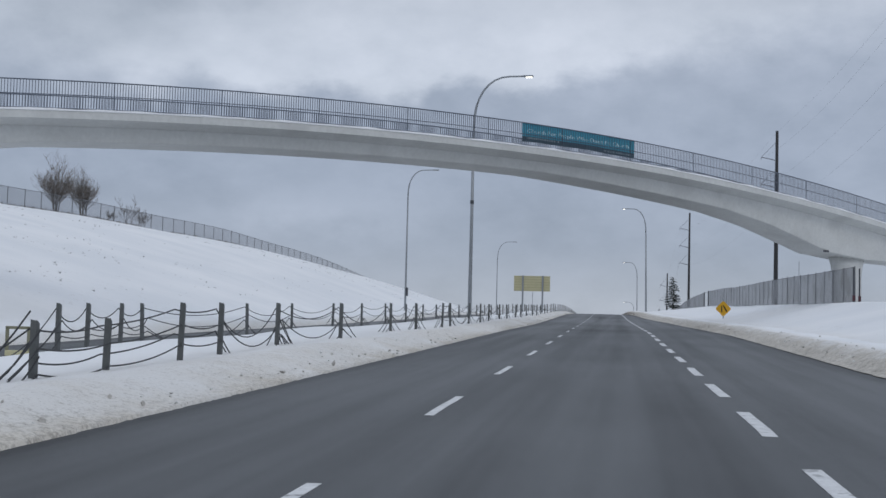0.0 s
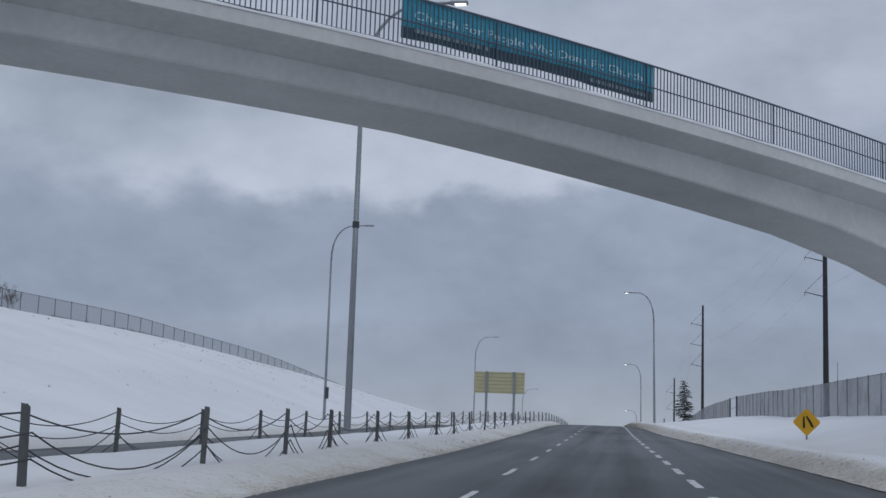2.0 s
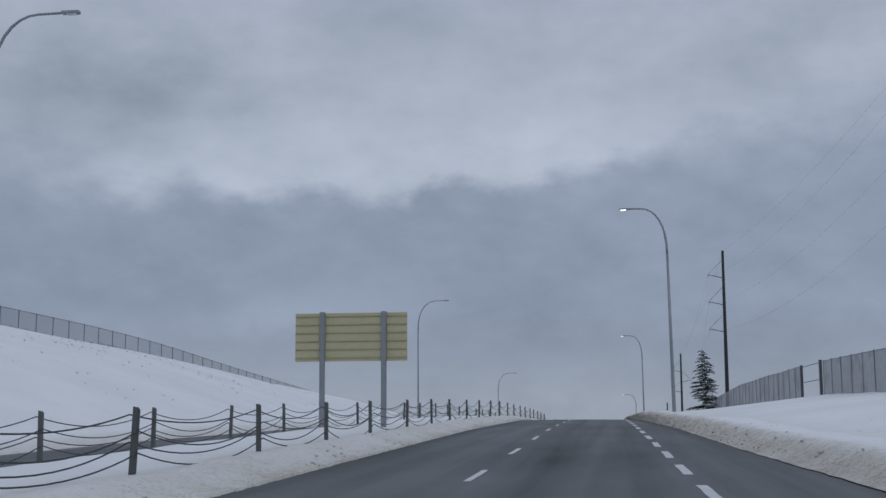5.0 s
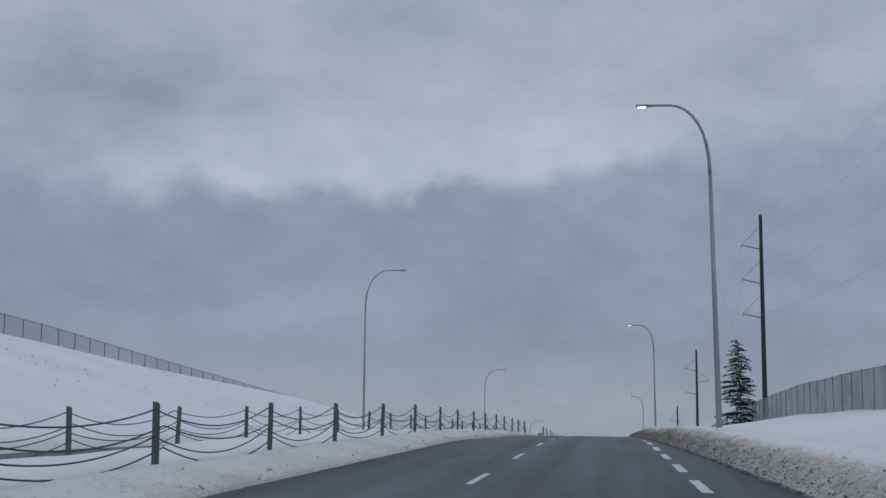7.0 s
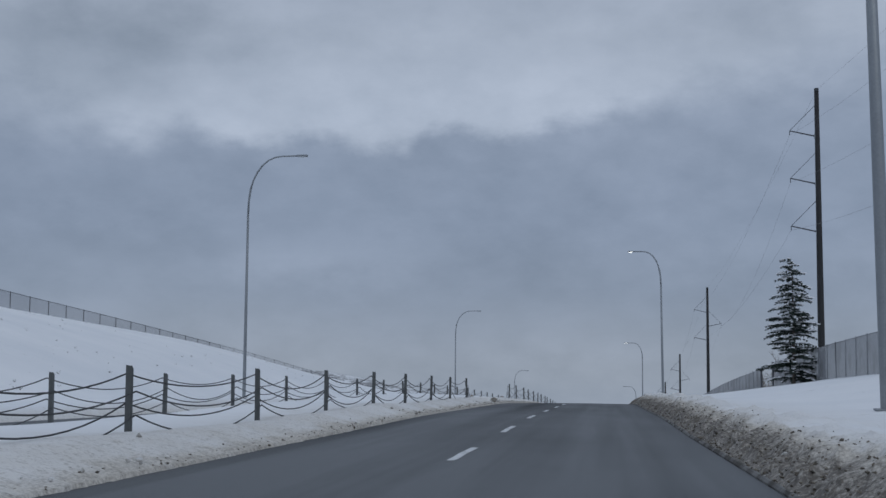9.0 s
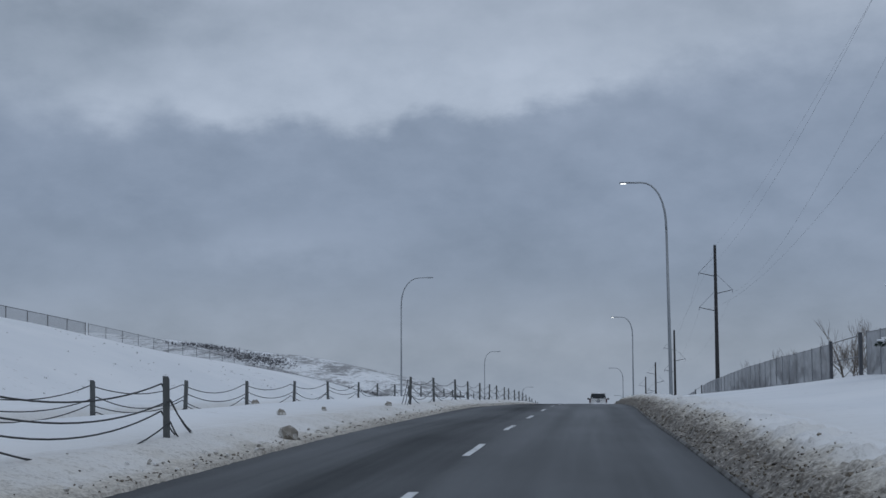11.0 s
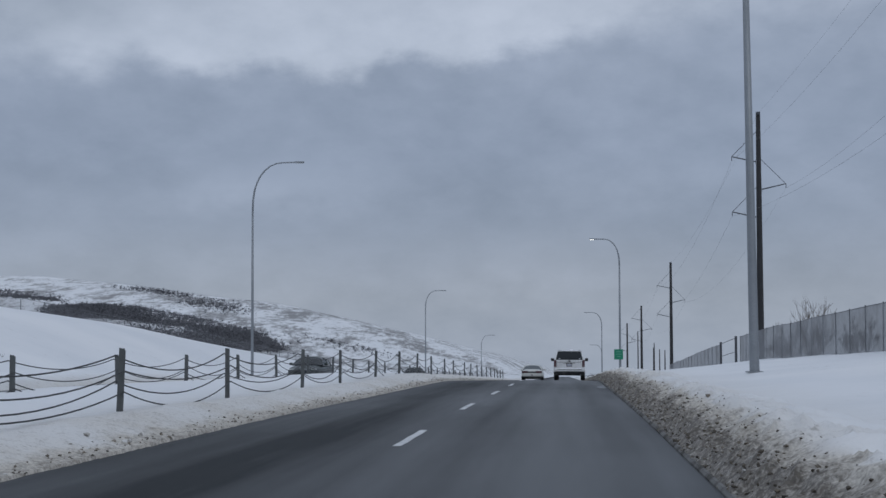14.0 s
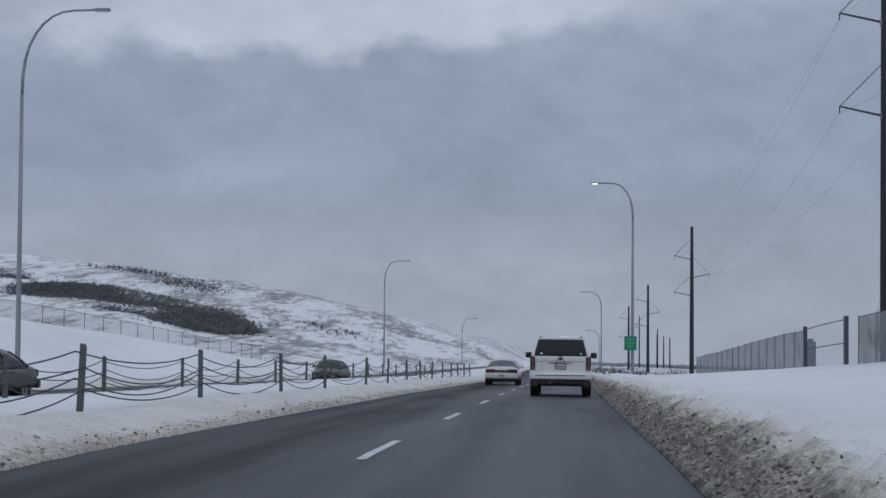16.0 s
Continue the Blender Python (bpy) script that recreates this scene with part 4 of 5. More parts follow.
# ---------------------------------------------------------------- cable barriers in the median
def cable_barrier(x, posts, name_label, tall, ends=()):
    root = empty("cable_barrier", (x, posts[0], ground_z(x, posts[0])))
    inv = Matrix.Translation(root.location).inverted()
    me = bpy.data.meshes.new("post")
    bm = box_bm(0, 0, .40, .088, .108, 1.7, bevel=.012)
    for v in bm.verts:
        if v.co.z > 1.0:
            v.co.z += .03 * math.sin(v.co.x * 60 + v.co.y * 40)
            v.co.x *= .93
            v.co.y *= .93
    bm.to_mesh(me)
    bm.free()
    me.materials.append(M_POST)
    tops = []
    for y in posts:
        z = float(road_z(y)) + tall - (.22 if y < 20 and x > -8 else 0)
        lean = random.uniform(-2.2, 2.2)
        o = new("post", me)
        o.parent = root
        o.matrix_basis = inv @ pose(x + random.uniform(-.05, .05), y, z - 1.25, lean, random.uniform(-2, 2), random.uniform(-8, 8))
        tops.append((y, z))
    for (y0, a), (y1, b) in zip(tops, tops[1:]):
        if y1 - y0 > 9:
            continue
        for k, dz in enumerate((.10, .34, .50, .66)):
            loose = y0 < 108 and (x > -9 or k > 1)
            if loose:
                sag = (random.uniform(.25, .60), random.uniform(.45, .85), random.uniform(.5, .8), random.uniform(.45, .75))[k]
                if y1 - y0 < 3.6:
                    sag *= .12
            else:
                sag = random.uniform(.17, .30) + .02 * k
            ox = .07 if k % 2 else -.07
            pts = []
            for t in np.linspace(0, 1, 13):
                y = y0 + (y1 - y0) * t
                z = a + (b - a) * t - dz - 4 * sag * t * (1 - t)
                z = max(z, ground_z(x, y) - .12)
                pts.append(inv @ Vector((x + ox, y, z)))
            part("cable", tube_bm(pts, .0125, 5, caps=False), M_CABLE, root)
    for y, way in ends:
        z = float(road_z(y)) + tall
        for k, dz in enumerate((.10, .34, .50, .66)):
            run = (1.5, 1.25, 1.0, .8)[k] * 1.3
            pts = [inv @ Vector((x + (.07 if k % 2 else -.07), y + way * run * t, z - dz - (.95 - dz + .1) * t - .12 * math.sin(math.pi * t))) for t in np.linspace(0, 1, 6)]
            part("cable", tube_bm(pts, .0125, 5, caps=False), M_CABLE, root)
    tagged(root, name_label, "cable barrier", "cable barriers in the median")


def filled(seen, gap=6.3):
    out = [seen[0]]
    for y in seen[1:]:
        n = max(1, round((y - out[-1]) / gap))
        out += [out[-1] + (y - out[-1]) * k / n for k in range(1, n + 1)] if y - out[-1] > gap * 1.45 else [y]
    return out


front_a = filled([4.0, 10.2, 16.3, 18.5, 21.5, 23.7, 27.8, 34.0, 41.2, 46.6, 53.4, 56.4, 63.2, 69.0, 73.2, 79.4, 104.9, 111.5, 117.6, 124.4, 130.2, 161.3, 167.2, 173.6, 179.8, 186.4, 192.0, 198.4, 233.8])
front_b = filled([259.6, 266.4, 274.5, 281.6, 287.9, 295.0, 301.3, 308.6, 314.6, 321.8, 334.8, 341.2, 348.5, 355.1, 363.2, 420.0], 6.6)
back = filled([26.1, 27.6, 29.4, 30.9, 39.45, 44.9, 51.7, 117.5, 123.4, 129.7, 193.0, 198.6, 205.0, 210.8, 247.5, 253.4, 259.5, 265.5, 272.2, 293.8, 300.4, 306.4, 347.3, 354.0, 360.3, 430.0], 6.1)
cable_barrier(-6.85, front_a, "weathered grey posts with slack steel cables in snow", 1.18, ends=((front_a[-1], 1), (16.3, -1), (27.8, 1)))
cable_barrier(-6.85, front_b, "weathered grey posts with sagging steel cables by the road", 1.22, ends=((259.6, -1),))
cable_barrier(-11.0, back, "weathered grey posts with sagging cables beside the oncoming road", 1.08, ends=((26.1, -1),))


# ---------------------------------------------------------------- chain-link fences
def chain_fence(path, tall, step, m, name, label, group="", posts_dark=True, rail=True, rpost=.03, braces=()):
    """path: list of (x, y, z of the ground)."""
    x0, y0, z0 = path[0]
    root = empty(name, (x0, y0, z0))
    inv = Matrix.Translation(root.location).inverted()
    P = [Vector(p) for p in path]
    d = [0.0]
    for a, b in zip(P, P[1:]):
        d.append(d[-1] + (b - a).length)

    def at(s):
        return Vector([float(np.interp(s, d, [p[k] for p in P])) for k in range(3)])

    ss = np.arange(0, d[-1] + .01, step)
    for a, b in zip(ss, ss[1:]):
        pa, pb = at(a), at(b)
        bm = bmesh.new()
        n = (pb - pa).cross(Vector((0, 0, 1))).normalized() * .012
        lo = [pa + Vector((0, 0, -.1)), pb + Vector((0, 0, -.1)), pb + Vector((0, 0, tall)), pa + Vector((0, 0, tall))]
        f = [bm.verts.new(inv @ (v - n)) for v in lo]
        g = [bm.verts.new(inv @ (v + n)) for v in lo]
        bm.faces.new(f)
        for i in range(4):
            bm.faces.new((f[i], f[(i + 1) % 4], g[(i + 1) % 4], g[i]))
        part("mesh_panel", bm, m, root)
    me = bpy.data.meshes.new("fence_post")
    bm = tube_bm([(0, 0, -.4), (0, 0, tall + .06)], rpost, 8)
    bm.to_mesh(me)
    bm.free()
    me.materials.append(M_FENCEPOST)
    for s in ss:
        o = new("fence_post", me)
        o.parent = root
        o.matrix_basis = inv @ Matrix.Translation(at(s)) @ pose(0, 0, 0, random.uniform(-.8, .8), random.uniform(-.8, .8))
    if rail:
        part("top_rail", tube_bm([inv @ (at(s) + Vector((0, 0, tall))) for s in ss], rpost * .7, 6), M_FENCEPOST, root)
    for s in braces:
        for w in (-1.3, 1.3):
            part("brace", tube_bm([inv @ (at(s) + Vector((0, 0, tall * .8))), inv @ (at(s + w) + Vector((0, 0, 0)))], rpost * .7, 6), M_DARKSTEEL, root)
    tagged(root, label, "fence", group)


def fence_line(x, y0, y1, step=6.0):
    ys = np.append(np.arange(y0, y1, step), y1)
    return [((x(y) if callable(x) else x), float(y), ground_z((x(y) if callable(x) else x), y) - .02) for y in ys]


hy, hy_low = np.arange(60, 345, 8.0), np.arange(340, 470, 8.0)
chain_fence([(float(hill_fence(y)[0]), float(y), ground_z(float(hill_fence(y)[0]), y)) for y in hy], 2.05, 3.6, M_MESH, "hill_fence", "long open chain-link fence along the crest of the snowy hill", rpost=.045)
chain_fence([(float(hill_fence(y)[0]), float(y), ground_z(float(hill_fence(y)[0]), y)) for y in hy_low], 2.05, 3.6, M_MESH_LOW, "hill_fence", "thin chain-link fence running down the snowy hill past the brow", rpost=.03)

xa = lambda y: float(np.interp(y, [66, 80, 100, 181], [14.2, 13.6, 13.2, 13.0]))
chain_fence(fence_line(xa, 76.3, 181), 2.05, 3.05, M_SLAT, "slatted_fence", "grey slatted chain-link fence on top of the bank", "slatted fences", braces=(81.0,))
chain_fence(fence_line(13.0, 189, 282), 2.1, 3.05, M_SLAT, "slatted_fence", "grey slatted chain-link fence on top of the bank", "slatted fences")
chain_fence(fence_line(13.0, 290, 374.6), 2.0, 3.05, M_SLAT, "slatted_fence", "grey slatted chain-link fence on top of the bank", "slatted fences")
chain_fence(fence_line(13.0, 384, 436), 1.95, 3.05, M_SLAT, "slatted_fence", "grey slatted chain-link fence on top of the bank", "slatted fences")
# rails that bridge the gaps between the fences
for ya, yb in ((181, 189), (282, 290), (374.6, 384)):
    root = empty("gap_rail", (13.0, ya, ground_z(13.0, ya)))
    inv = Matrix.Translation(root.location).inverted()
    for hgt in (2.0, .95):
        part("rail", tube_bm([inv @ Vector((13.0, y, ground_z(13.0, y) + hgt)) for y in (ya, (ya + yb) / 2, yb)], .025, 6), M_DARKSTEEL, root)
    for y in (ya, yb):
        part("end_post", box_bm(0, 0, 0, .16, .3, 2.3, m=inv @ Matrix.Translation((13.0, y, ground_z(13.0, y) + 1.0))), M_DARKSTEEL, root, "dark end post")
    tagged(root, "open gap in the fence with thin steel rails", "fence gap", "fence gaps")


# ---------------------------------------------------------------- signs
def merge_sign(x, y, zc):
    z0 = ground_z(x, y)
    root = empty("merge_sign", (x, y, z0), 2)
    part("post", box_bm(0, .03, (zc - z0) / 2, .07, .07, zc - z0 + .6), M_STEEL, root, "square grey steel post")
    s = .53
    bm = bmesh.new()
    pts = []
    for k in range(4):
        a = math.pi / 2 * k
        for e in (-.10, .10):
            pts.append((s * math.cos(a + e) if k % 2 == 0 else s * math.cos(a + e), s * math.sin(a + e)))
    f = [bm.verts.new((p[0], -.02, zc - z0 + p[1])) for p in pts]
    fc = bm.faces.new(f)
    r = bmesh.ops.extrude_face_region(bm, geom=[fc])
    for v in r["geom"]:
        if isinstance(v, bmesh.types.BMVert):
            v.co.y += .012
    face = part("face", bm, M_YELLOW, root, "bright yellow diamond plate")
    h = zc - z0
    part("arrow", tube_bm([(-.11, -.03, h - .24), (-.12, -.03, h + .04), (-.11, -.03, h + .22)], [.045, .04, .03], 4), M_BLACK, face, "black lane arrow")
    part("merge_stroke", tube_bm([(.24, -.03, h - .20), (.15, -.03, h - .02), (.04, -.03, h + .16), (.0, -.03, h + .25)], [.045, .045, .04, .025], 4), M_BLACK, face, "black merging stroke")
    tagged(root, "yellow diamond merge sign on a post in snow", "road sign")


merge_sign(8.0, 95.5, 2.98)


def board_back():
    root = empty("sign_board", (-9.05, 144.0, ground_z(-9.05, 144)))
    z0 = root.location.z
    board = part("board", box_bm(0, .1, 6.15 - z0, 4.05, .04, 1.72), M_SIGNBACK, root, "pale yellow back of a road sign")
    for k in range(6):
        part("stiffener", box_bm(0, .06, 5.42 - z0 + k * .295, 4.03, .035, .05, bevel=.008), M_SIGNRIB, board)
    for x, zb in ((-1.02, 0), (1.2, 0)):
        part("leg", box_bm(x, 0, (7.05 - z0) / 2 - .3, .19, .12, 7.05 - z0 + .6, bevel=.02), M_STEEL, root, "grey steel upright")
    tagged(root, "pale yellow back of a road sign on two uprights", "road sign")


board_back()


def green_sign():
    root = empty("green_sign", (6.12, 421.1, -4.6))
    face = part("face", box_bm(0, 0, 1.6, 1.0, .03, 1.15, bevel=.01), M_GREEN, root, "green sign plate")
    for k, wd in enumerate((.55, .62, .4)):
        part("print_bar", box_bm(0, -.022, 1.90 - .27 * k, wd, .01, .07), M_SIGNPRINT, face, "faded unreadable print")
    part("clamp", box_bm(.1, .08, 1.6, .1, .16, .9), M_STEEL, root)
    part("strap", box_bm(.18, .14, .6, .05, .04, 1.8), M_STEEL, root)
    tagged(root, "small green sign strapped to the lamp pole", "road sign")


green_sign()


def yellow_frame():
    x, y = -11.62, 25.6
    root = empty("yellow_frame", (x, y, ground_z(x, y)))
    for k in (-.23, .23):
        part("upright", box_bm(k, 0, .3, .06, .06, .7, bevel=.01), M_FRAME, root, "dull grey-green upright")
    part("crossbar", box_bm(0, 0, .63, .52, .06, .06, bevel=.01), M_FRAME, root)
    part("foot_beam", box_bm(0, 0, .12, .52, .08, .12, bevel=.02), M_SIGNBACK, root, "pale yellow lower beam")
    tagged(root, "dull yellow steel frame in the snow by the road", "barrier frame")


yellow_frame()
for x, y, z in ((13.95, 84.6, 0), (14.6, 86.4, 0)):
    root = empty("marker_post", (x - .4, y - 9, ground_z(x - .4, y - 9)))
    part("upright", tube_bm([(0, 0, -.3), (0, 0, 2.0)], .045, 8), M_DARKSTEEL, root)
    part("stripe", box_bm(0, -.06, .25, .16, .02, .3), M_TAIL, root, "dull red reflector")
    tagged(root, "dark steel marker post with a red reflector", "marker post", "marker posts by the pier")


# ---------------------------------------------------------------- trees and scrub
def branch(bm, p, d, length, r, depth, rng, spread=.5):
    n = 4
    pts, rad = [p.copy()], [r]
    for k in range(n):
        d = (d + Vector((rng.uniform(-.18, .18), rng.uniform(-.18, .18), rng.uniform(-.02, .14)))).normalized()
        p = p + d * (length / n)
        pts.append(p.copy())
        rad.append(r * (1 - .62 * (k + 1) / n))
    tube(bm, pts, rad, 5 if depth > 1 else 3, caps=False)
    if depth <= 0:
        return
    for k in range(rng.randint(4, 6) if depth > 1 else rng.randint(4, 7)):
        t = rng.uniform(.3, 1.0)
        i = min(int(t * n), n - 1)
        q = pts[i].lerp(pts[i + 1], t * n - i)
        side = Vector((rng.uniform(-1, 1), rng.uniform(-1, 1), rng.uniform(.1, .9))).normalized()
        branch(bm, q, (d * (1 - spread) + side * spread).normalized(), length * rng.uniform(.42, .62), max(rad[i] * .55, .012), depth - 1, rng, spread)


def bare_tree(x, y, tall, seed, stems=3, name="bare_tree", label="bare leafless tree beside the hill fence", spread=.5, z=None, more=5, upright=.20):
    rng = random.Random(seed)
    root = empty(name, (x, y, z if z is not None else ground_z(x, y)))
    bt, bc = bmesh.new(), bmesh.new()
    for s in range(stems):
        a = 2 * math.pi * s / stems + rng.random()
        base = Vector((.25 * math.cos(a), .25 * math.sin(a), -.2))
        lean = Vector((upright * math.cos(a), upright * math.sin(a), 1)).normalized()
        mid = base + lean * tall * .42
        tube(bt, [base, base + lean * tall * .2, mid], [tall * .014, tall * .011, tall * .009], 6)
        branch(bc, mid, lean, tall * .55, tall * .009, 2, rng, spread)
        for k in range(more):
            q = base.lerp(mid, rng.uniform(.40, 1.0))
            th = rng.random() * 6.3
            dirv = (lean * .3 + Vector((math.cos(th), math.sin(th), .45)) * .7).normalized()
            branch(bc, q, dirv, tall * .40, tall * .006, 2, rng, spread)
    part("trunk", bt, M_BARK, root, "grey-brown stems")
    part("crown", bc, M_TWIG, root, "fine bare twigs")
    tagged(root, label, "tree" if name == "bare_tree" else "shrub", "bare trees" if name == "bare_tree" else "bare shrubs")


bare_tree(-69.3, 152.0, 6.2, 5, 5, more=12, upright=.13, spread=.62)
bare_tree(-68.6, 158.5, 5.6, 9, 5, more=12, upright=.11, spread=.62)
bare_tree(-67.6, 165.0, 1.7, 12, 3, "bare_shrub", "low bare shrub at the hill fence")
bare_tree(-67.3, 171.0, 3.6, 14, 2, "bare_shrub", "slim bare sapling at the hill fence")
bare_tree(-66.8, 175.0, 2.6, 15, 3, "bare_shrub", "low bare shrub at the hill fence")
for k, (x, y, h) in enumerate(((19.8, 320.0, 4.7), (21.5, 322.5, 4.3), (19.0, 329.0, 2.9), (18.3, 341.0, 3.2), (19.1, 347.0, 3.9), (17.5, 353.0, 2.1), (18.5, 360.0, 1.9), (19.5, 379.0, 4.5), (20.5, 383.0, 4.1), (20.0, 393.0, 3.6), (18.5, 388.0, 3.2))):
    bare_tree(x, y, h, 40 + k, 4, "bare_shrub", "bare leafless shrub behind the slatted fence", .42)


for k, (x, y, h) in enumerate(((22.5, 600.0, 3.4), (24.5, 612.0, 2.8), (29.5, 640.0, 4.2), (32.0, 646.0, 3.6), (20.5, 590.0, 2.4))):
    bare_tree(x, y, h, 80 + k, 4, "bare_shrub", "dark bare bush far down the hill by the poles", .5, z=float(height(np.array([x]), np.array([y]))[0]))


def spruce(x, y, tall):
    rng = random.Random(77)
    root = empty("spruce_tree", (x, y, ground_z(x, y)))
    part("trunk", tube_bm([(0, 0, -.3), (.03, 0, tall * .5), (0, 0, tall * .97)], [.13, .08, .015], 8), M_BARK, root)
    needles, snow = bmesh.new(), []
    z = .3
    while z < tall * .98:
        f = z / tall
        reach = (1 - f) ** .66 * tall * .23 + .30
        sway = Vector((-.35 * max(0, f - .8) / .2, 0, 0))
        boughs = rng.randint(3, 5)
        turn0 = rng.uniform(0, 6.3)
        for k in range(boughs):
            if rng.random() < .16:
                continue
            a = turn0 + 2 * math.pi * k / boughs + rng.uniform(-.35, .35)
            L = reach * rng.choice((.45, .7, .85, .95, 1.05, 1.12)) * rng.uniform(.9, 1.1)
            out = Vector((math.cos(a), math.sin(a), 0))
            side = Vector((-out.y, out.x, 0))
            base = Vector((0, 0, z + rng.uniform(-.12, .12))) + sway
            droop = rng.uniform(.15, .42)
            lift = rng.uniform(.05, .30)
            seg = max(3, int(L / .17))
            for i in range(1, seg + 1):
                t = i / seg
                c = base + out * (L * t) + Vector((0, 0, lift * L * t - droop * L * t * t))
                wd = (.13 + .26 * math.sin(math.pi * min(t * .9 + .1, 1)) * L * .5) * rng.uniform(.7, 1.25)
                for q in range(16):
                    d = (out * rng.uniform(.0, .9) + side * rng.uniform(-1, 1) + Vector((0, 0, rng.uniform(-.75, .10)))).normalized()
                    n = d.cross(Vector((rng.uniform(-1, 1), rng.uniform(-1, 1), rng.uniform(-1, 1)))).normalized()
                    lg = wd * rng.uniform(.6, 1.3)
                    v = [needles.verts.new(c + n * .045), needles.verts.new(c + d * lg), needles.verts.new(c - n * .045)]
                    needles.faces.new(v)
                if rng.random() < .62:
                    m = Matrix.Translation(c + side * rng.uniform(-.4, .4) * wd + Vector((0, 0, .05))) @ Matrix.Rotation(a, 4, "Z") @ Matrix.Diagonal((L / seg * rng.uniform(.6, 1.4), wd * rng.uniform(.25, .6), .045, 1))
                    snow.append(m)
        z += rng.uniform(.13, .24)
    part("crown", needles, M_NEEDLE, root, "dark green needles")
    tagged(stamp("snow_load", ico(1), snow, M_SNOW, root, jitter=.25), "snow on the boughs", kind="stuff")
    tagged(root, "dark spruce with snow on its boughs before the fence", "tree")


spruce(11.75, 261.5, 8.4)


def scrub_belt():
    """Dark leafless thicket across the far hillside."""
    rng = random.Random(5)
    mats = []

    def clump(x, y, s):
        z = float(height(np.array([x]), np.array([y]))[0])
        for k in range(1):
            px, py = x + s * rng.uniform(-.8, .8), y + s * rng.uniform(-.8, .8)
            mats.append(Matrix.Translation((px, py, z + s * .2)) @ Matrix.Rotation(rng.uniform(0, 3), 4, "Z") @ Matrix.Diagonal((s * rng.uniform(.5, .9), s * rng.uniform(.5, .9), s * rng.uniform(.45, 1.0), 1)))

    twigs = []
    us = [0, .2, .45, .7, .9, 1]
    for k in range(8000):
        u = rng.random()
        mx, my, hw = (float(np.interp(u, us, v)) for v in ([-323, -297, -268, -223, -193, -179], [1062, 1067, 1065, 1036, 1024, 1030], [26, 52, 66, 70, 60, 36]))
        d = rng.uniform(-1, 1) * hw
        clump(mx - .40 * d + rng.gauss(0, 3), my + d, rng.uniform(.8, 1.7))
        twigs.append((mx - .40 * d + rng.gauss(0, 6), my + d + rng.gauss(0, 8), rng.uniform(1.4, 2.8)))
    for k in range(260):
        u = rng.random()
        twigs.append((-176 + 60 * u + rng.gauss(0, 9), 1090 + rng.gauss(0, 14), rng.uniform(1.0, 2.2)))
    # the upper belt beyond, and loose scrub below the crest
    for k in range(1500):
        u = rng.random()
        d = rng.uniform(-1, 1) * (26 - 12 * u)
        clump(-500 + 150 * u - .3 * d, 1150 - 15 * u + d, rng.uniform(.7, 1.5))
        twigs.append((-500 + 155 * u - .3 * d + rng.gauss(0, 5), 1150 - 15 * u + d + rng.gauss(0, 6), rng.uniform(1.2, 2.4)))
    for k in range(1300):
        u = rng.random() ** .8
        twigs.append((-345 + 105 * u + rng.gauss(0, 9), 1258 - 70 * u + rng.gauss(0, 20), rng.uniform(.9, 2.3)))
    tagged(stamp("thicket", ico(1), mats, M_THICKET, jitter=.45), "dark leafless thicket on the far snowy hillside", "thicket", kind="stuff")
    # tufts of weeds and twigs: thin blades that fan out from one root
    mats = []
    tuft = bmesh.new()
    for k in range(15):
        a, lean = rng.uniform(0, 2 * math.pi), rng.uniform(.1, 1.0)
        d = Vector((math.cos(a) * lean, math.sin(a) * lean, rng.uniform(.5, 1.1)))
        n = Vector((-math.sin(a), math.cos(a), 0)) * .05
        base = Vector((math.cos(a), math.sin(a), 0)) * .1
        tuft.faces.new([tuft.verts.new(base - n), tuft.verts.new(base + n), tuft.verts.new(base + d)])

    def weed(x, y, s):
        z = ground_z(x, y) if y < 440 else float(height(np.array([x]), np.array([y]))[0])
        mats.append(Matrix.Translation((x, y, z - .03)) @ Matrix.Rotation(rng.uniform(0, 6), 4, "Z") @ Matrix.Diagonal((s * rng.uniform(.7, 1.3), s * rng.uniform(.7, 1.3), s * rng.uniform(.6, 1.2), 1)))

    for x, y, s in twigs:
        weed(x, y, s)
    tagged(stamp("thicket_twigs", tuft.copy(), mats, M_THICKET), "fine twigs of the far thicket, greyed by haze in their colour", "thicket", kind="stuff")
    mats = []
    for k in range(2600):
        y = rng.uniform(110, 470)
        if math.sin(y * .13) + math.sin(y * .31 + 1) < rng.uniform(-1.6, 1.2):
            continue
        fx = float(hill_fence(y)[0])
        weed(fx + rng.gauss(.2, .7), y, rng.uniform(.15, .42))
    for k in range(150):
        cx, cy = rng.uniform(-62, -27), rng.uniform(60, 340)
        for q in range(rng.randint(2, 12)):
            weed(cx + rng.gauss(0, 1.6), cy + rng.gauss(0, 3.5), rng.uniform(.06, .20))
    for k in range(2200):
        y = rng.uniform(395, 520)
        fx = float(hill_fence(y)[0])
        weed(fx - rng.uniform(.5, 14), y, rng.uniform(.25, .75))
    for k in range(80):
        weed(rng.uniform(3.2, 8.5), rng.uniform(432, 480), rng.uniform(.3, .9))
    tagged(stamp("dry_weeds", tuft, mats, M_SCRUB), "dry weeds and twigs poking through the snow", "weeds", kind="stuff")


scrub_belt()


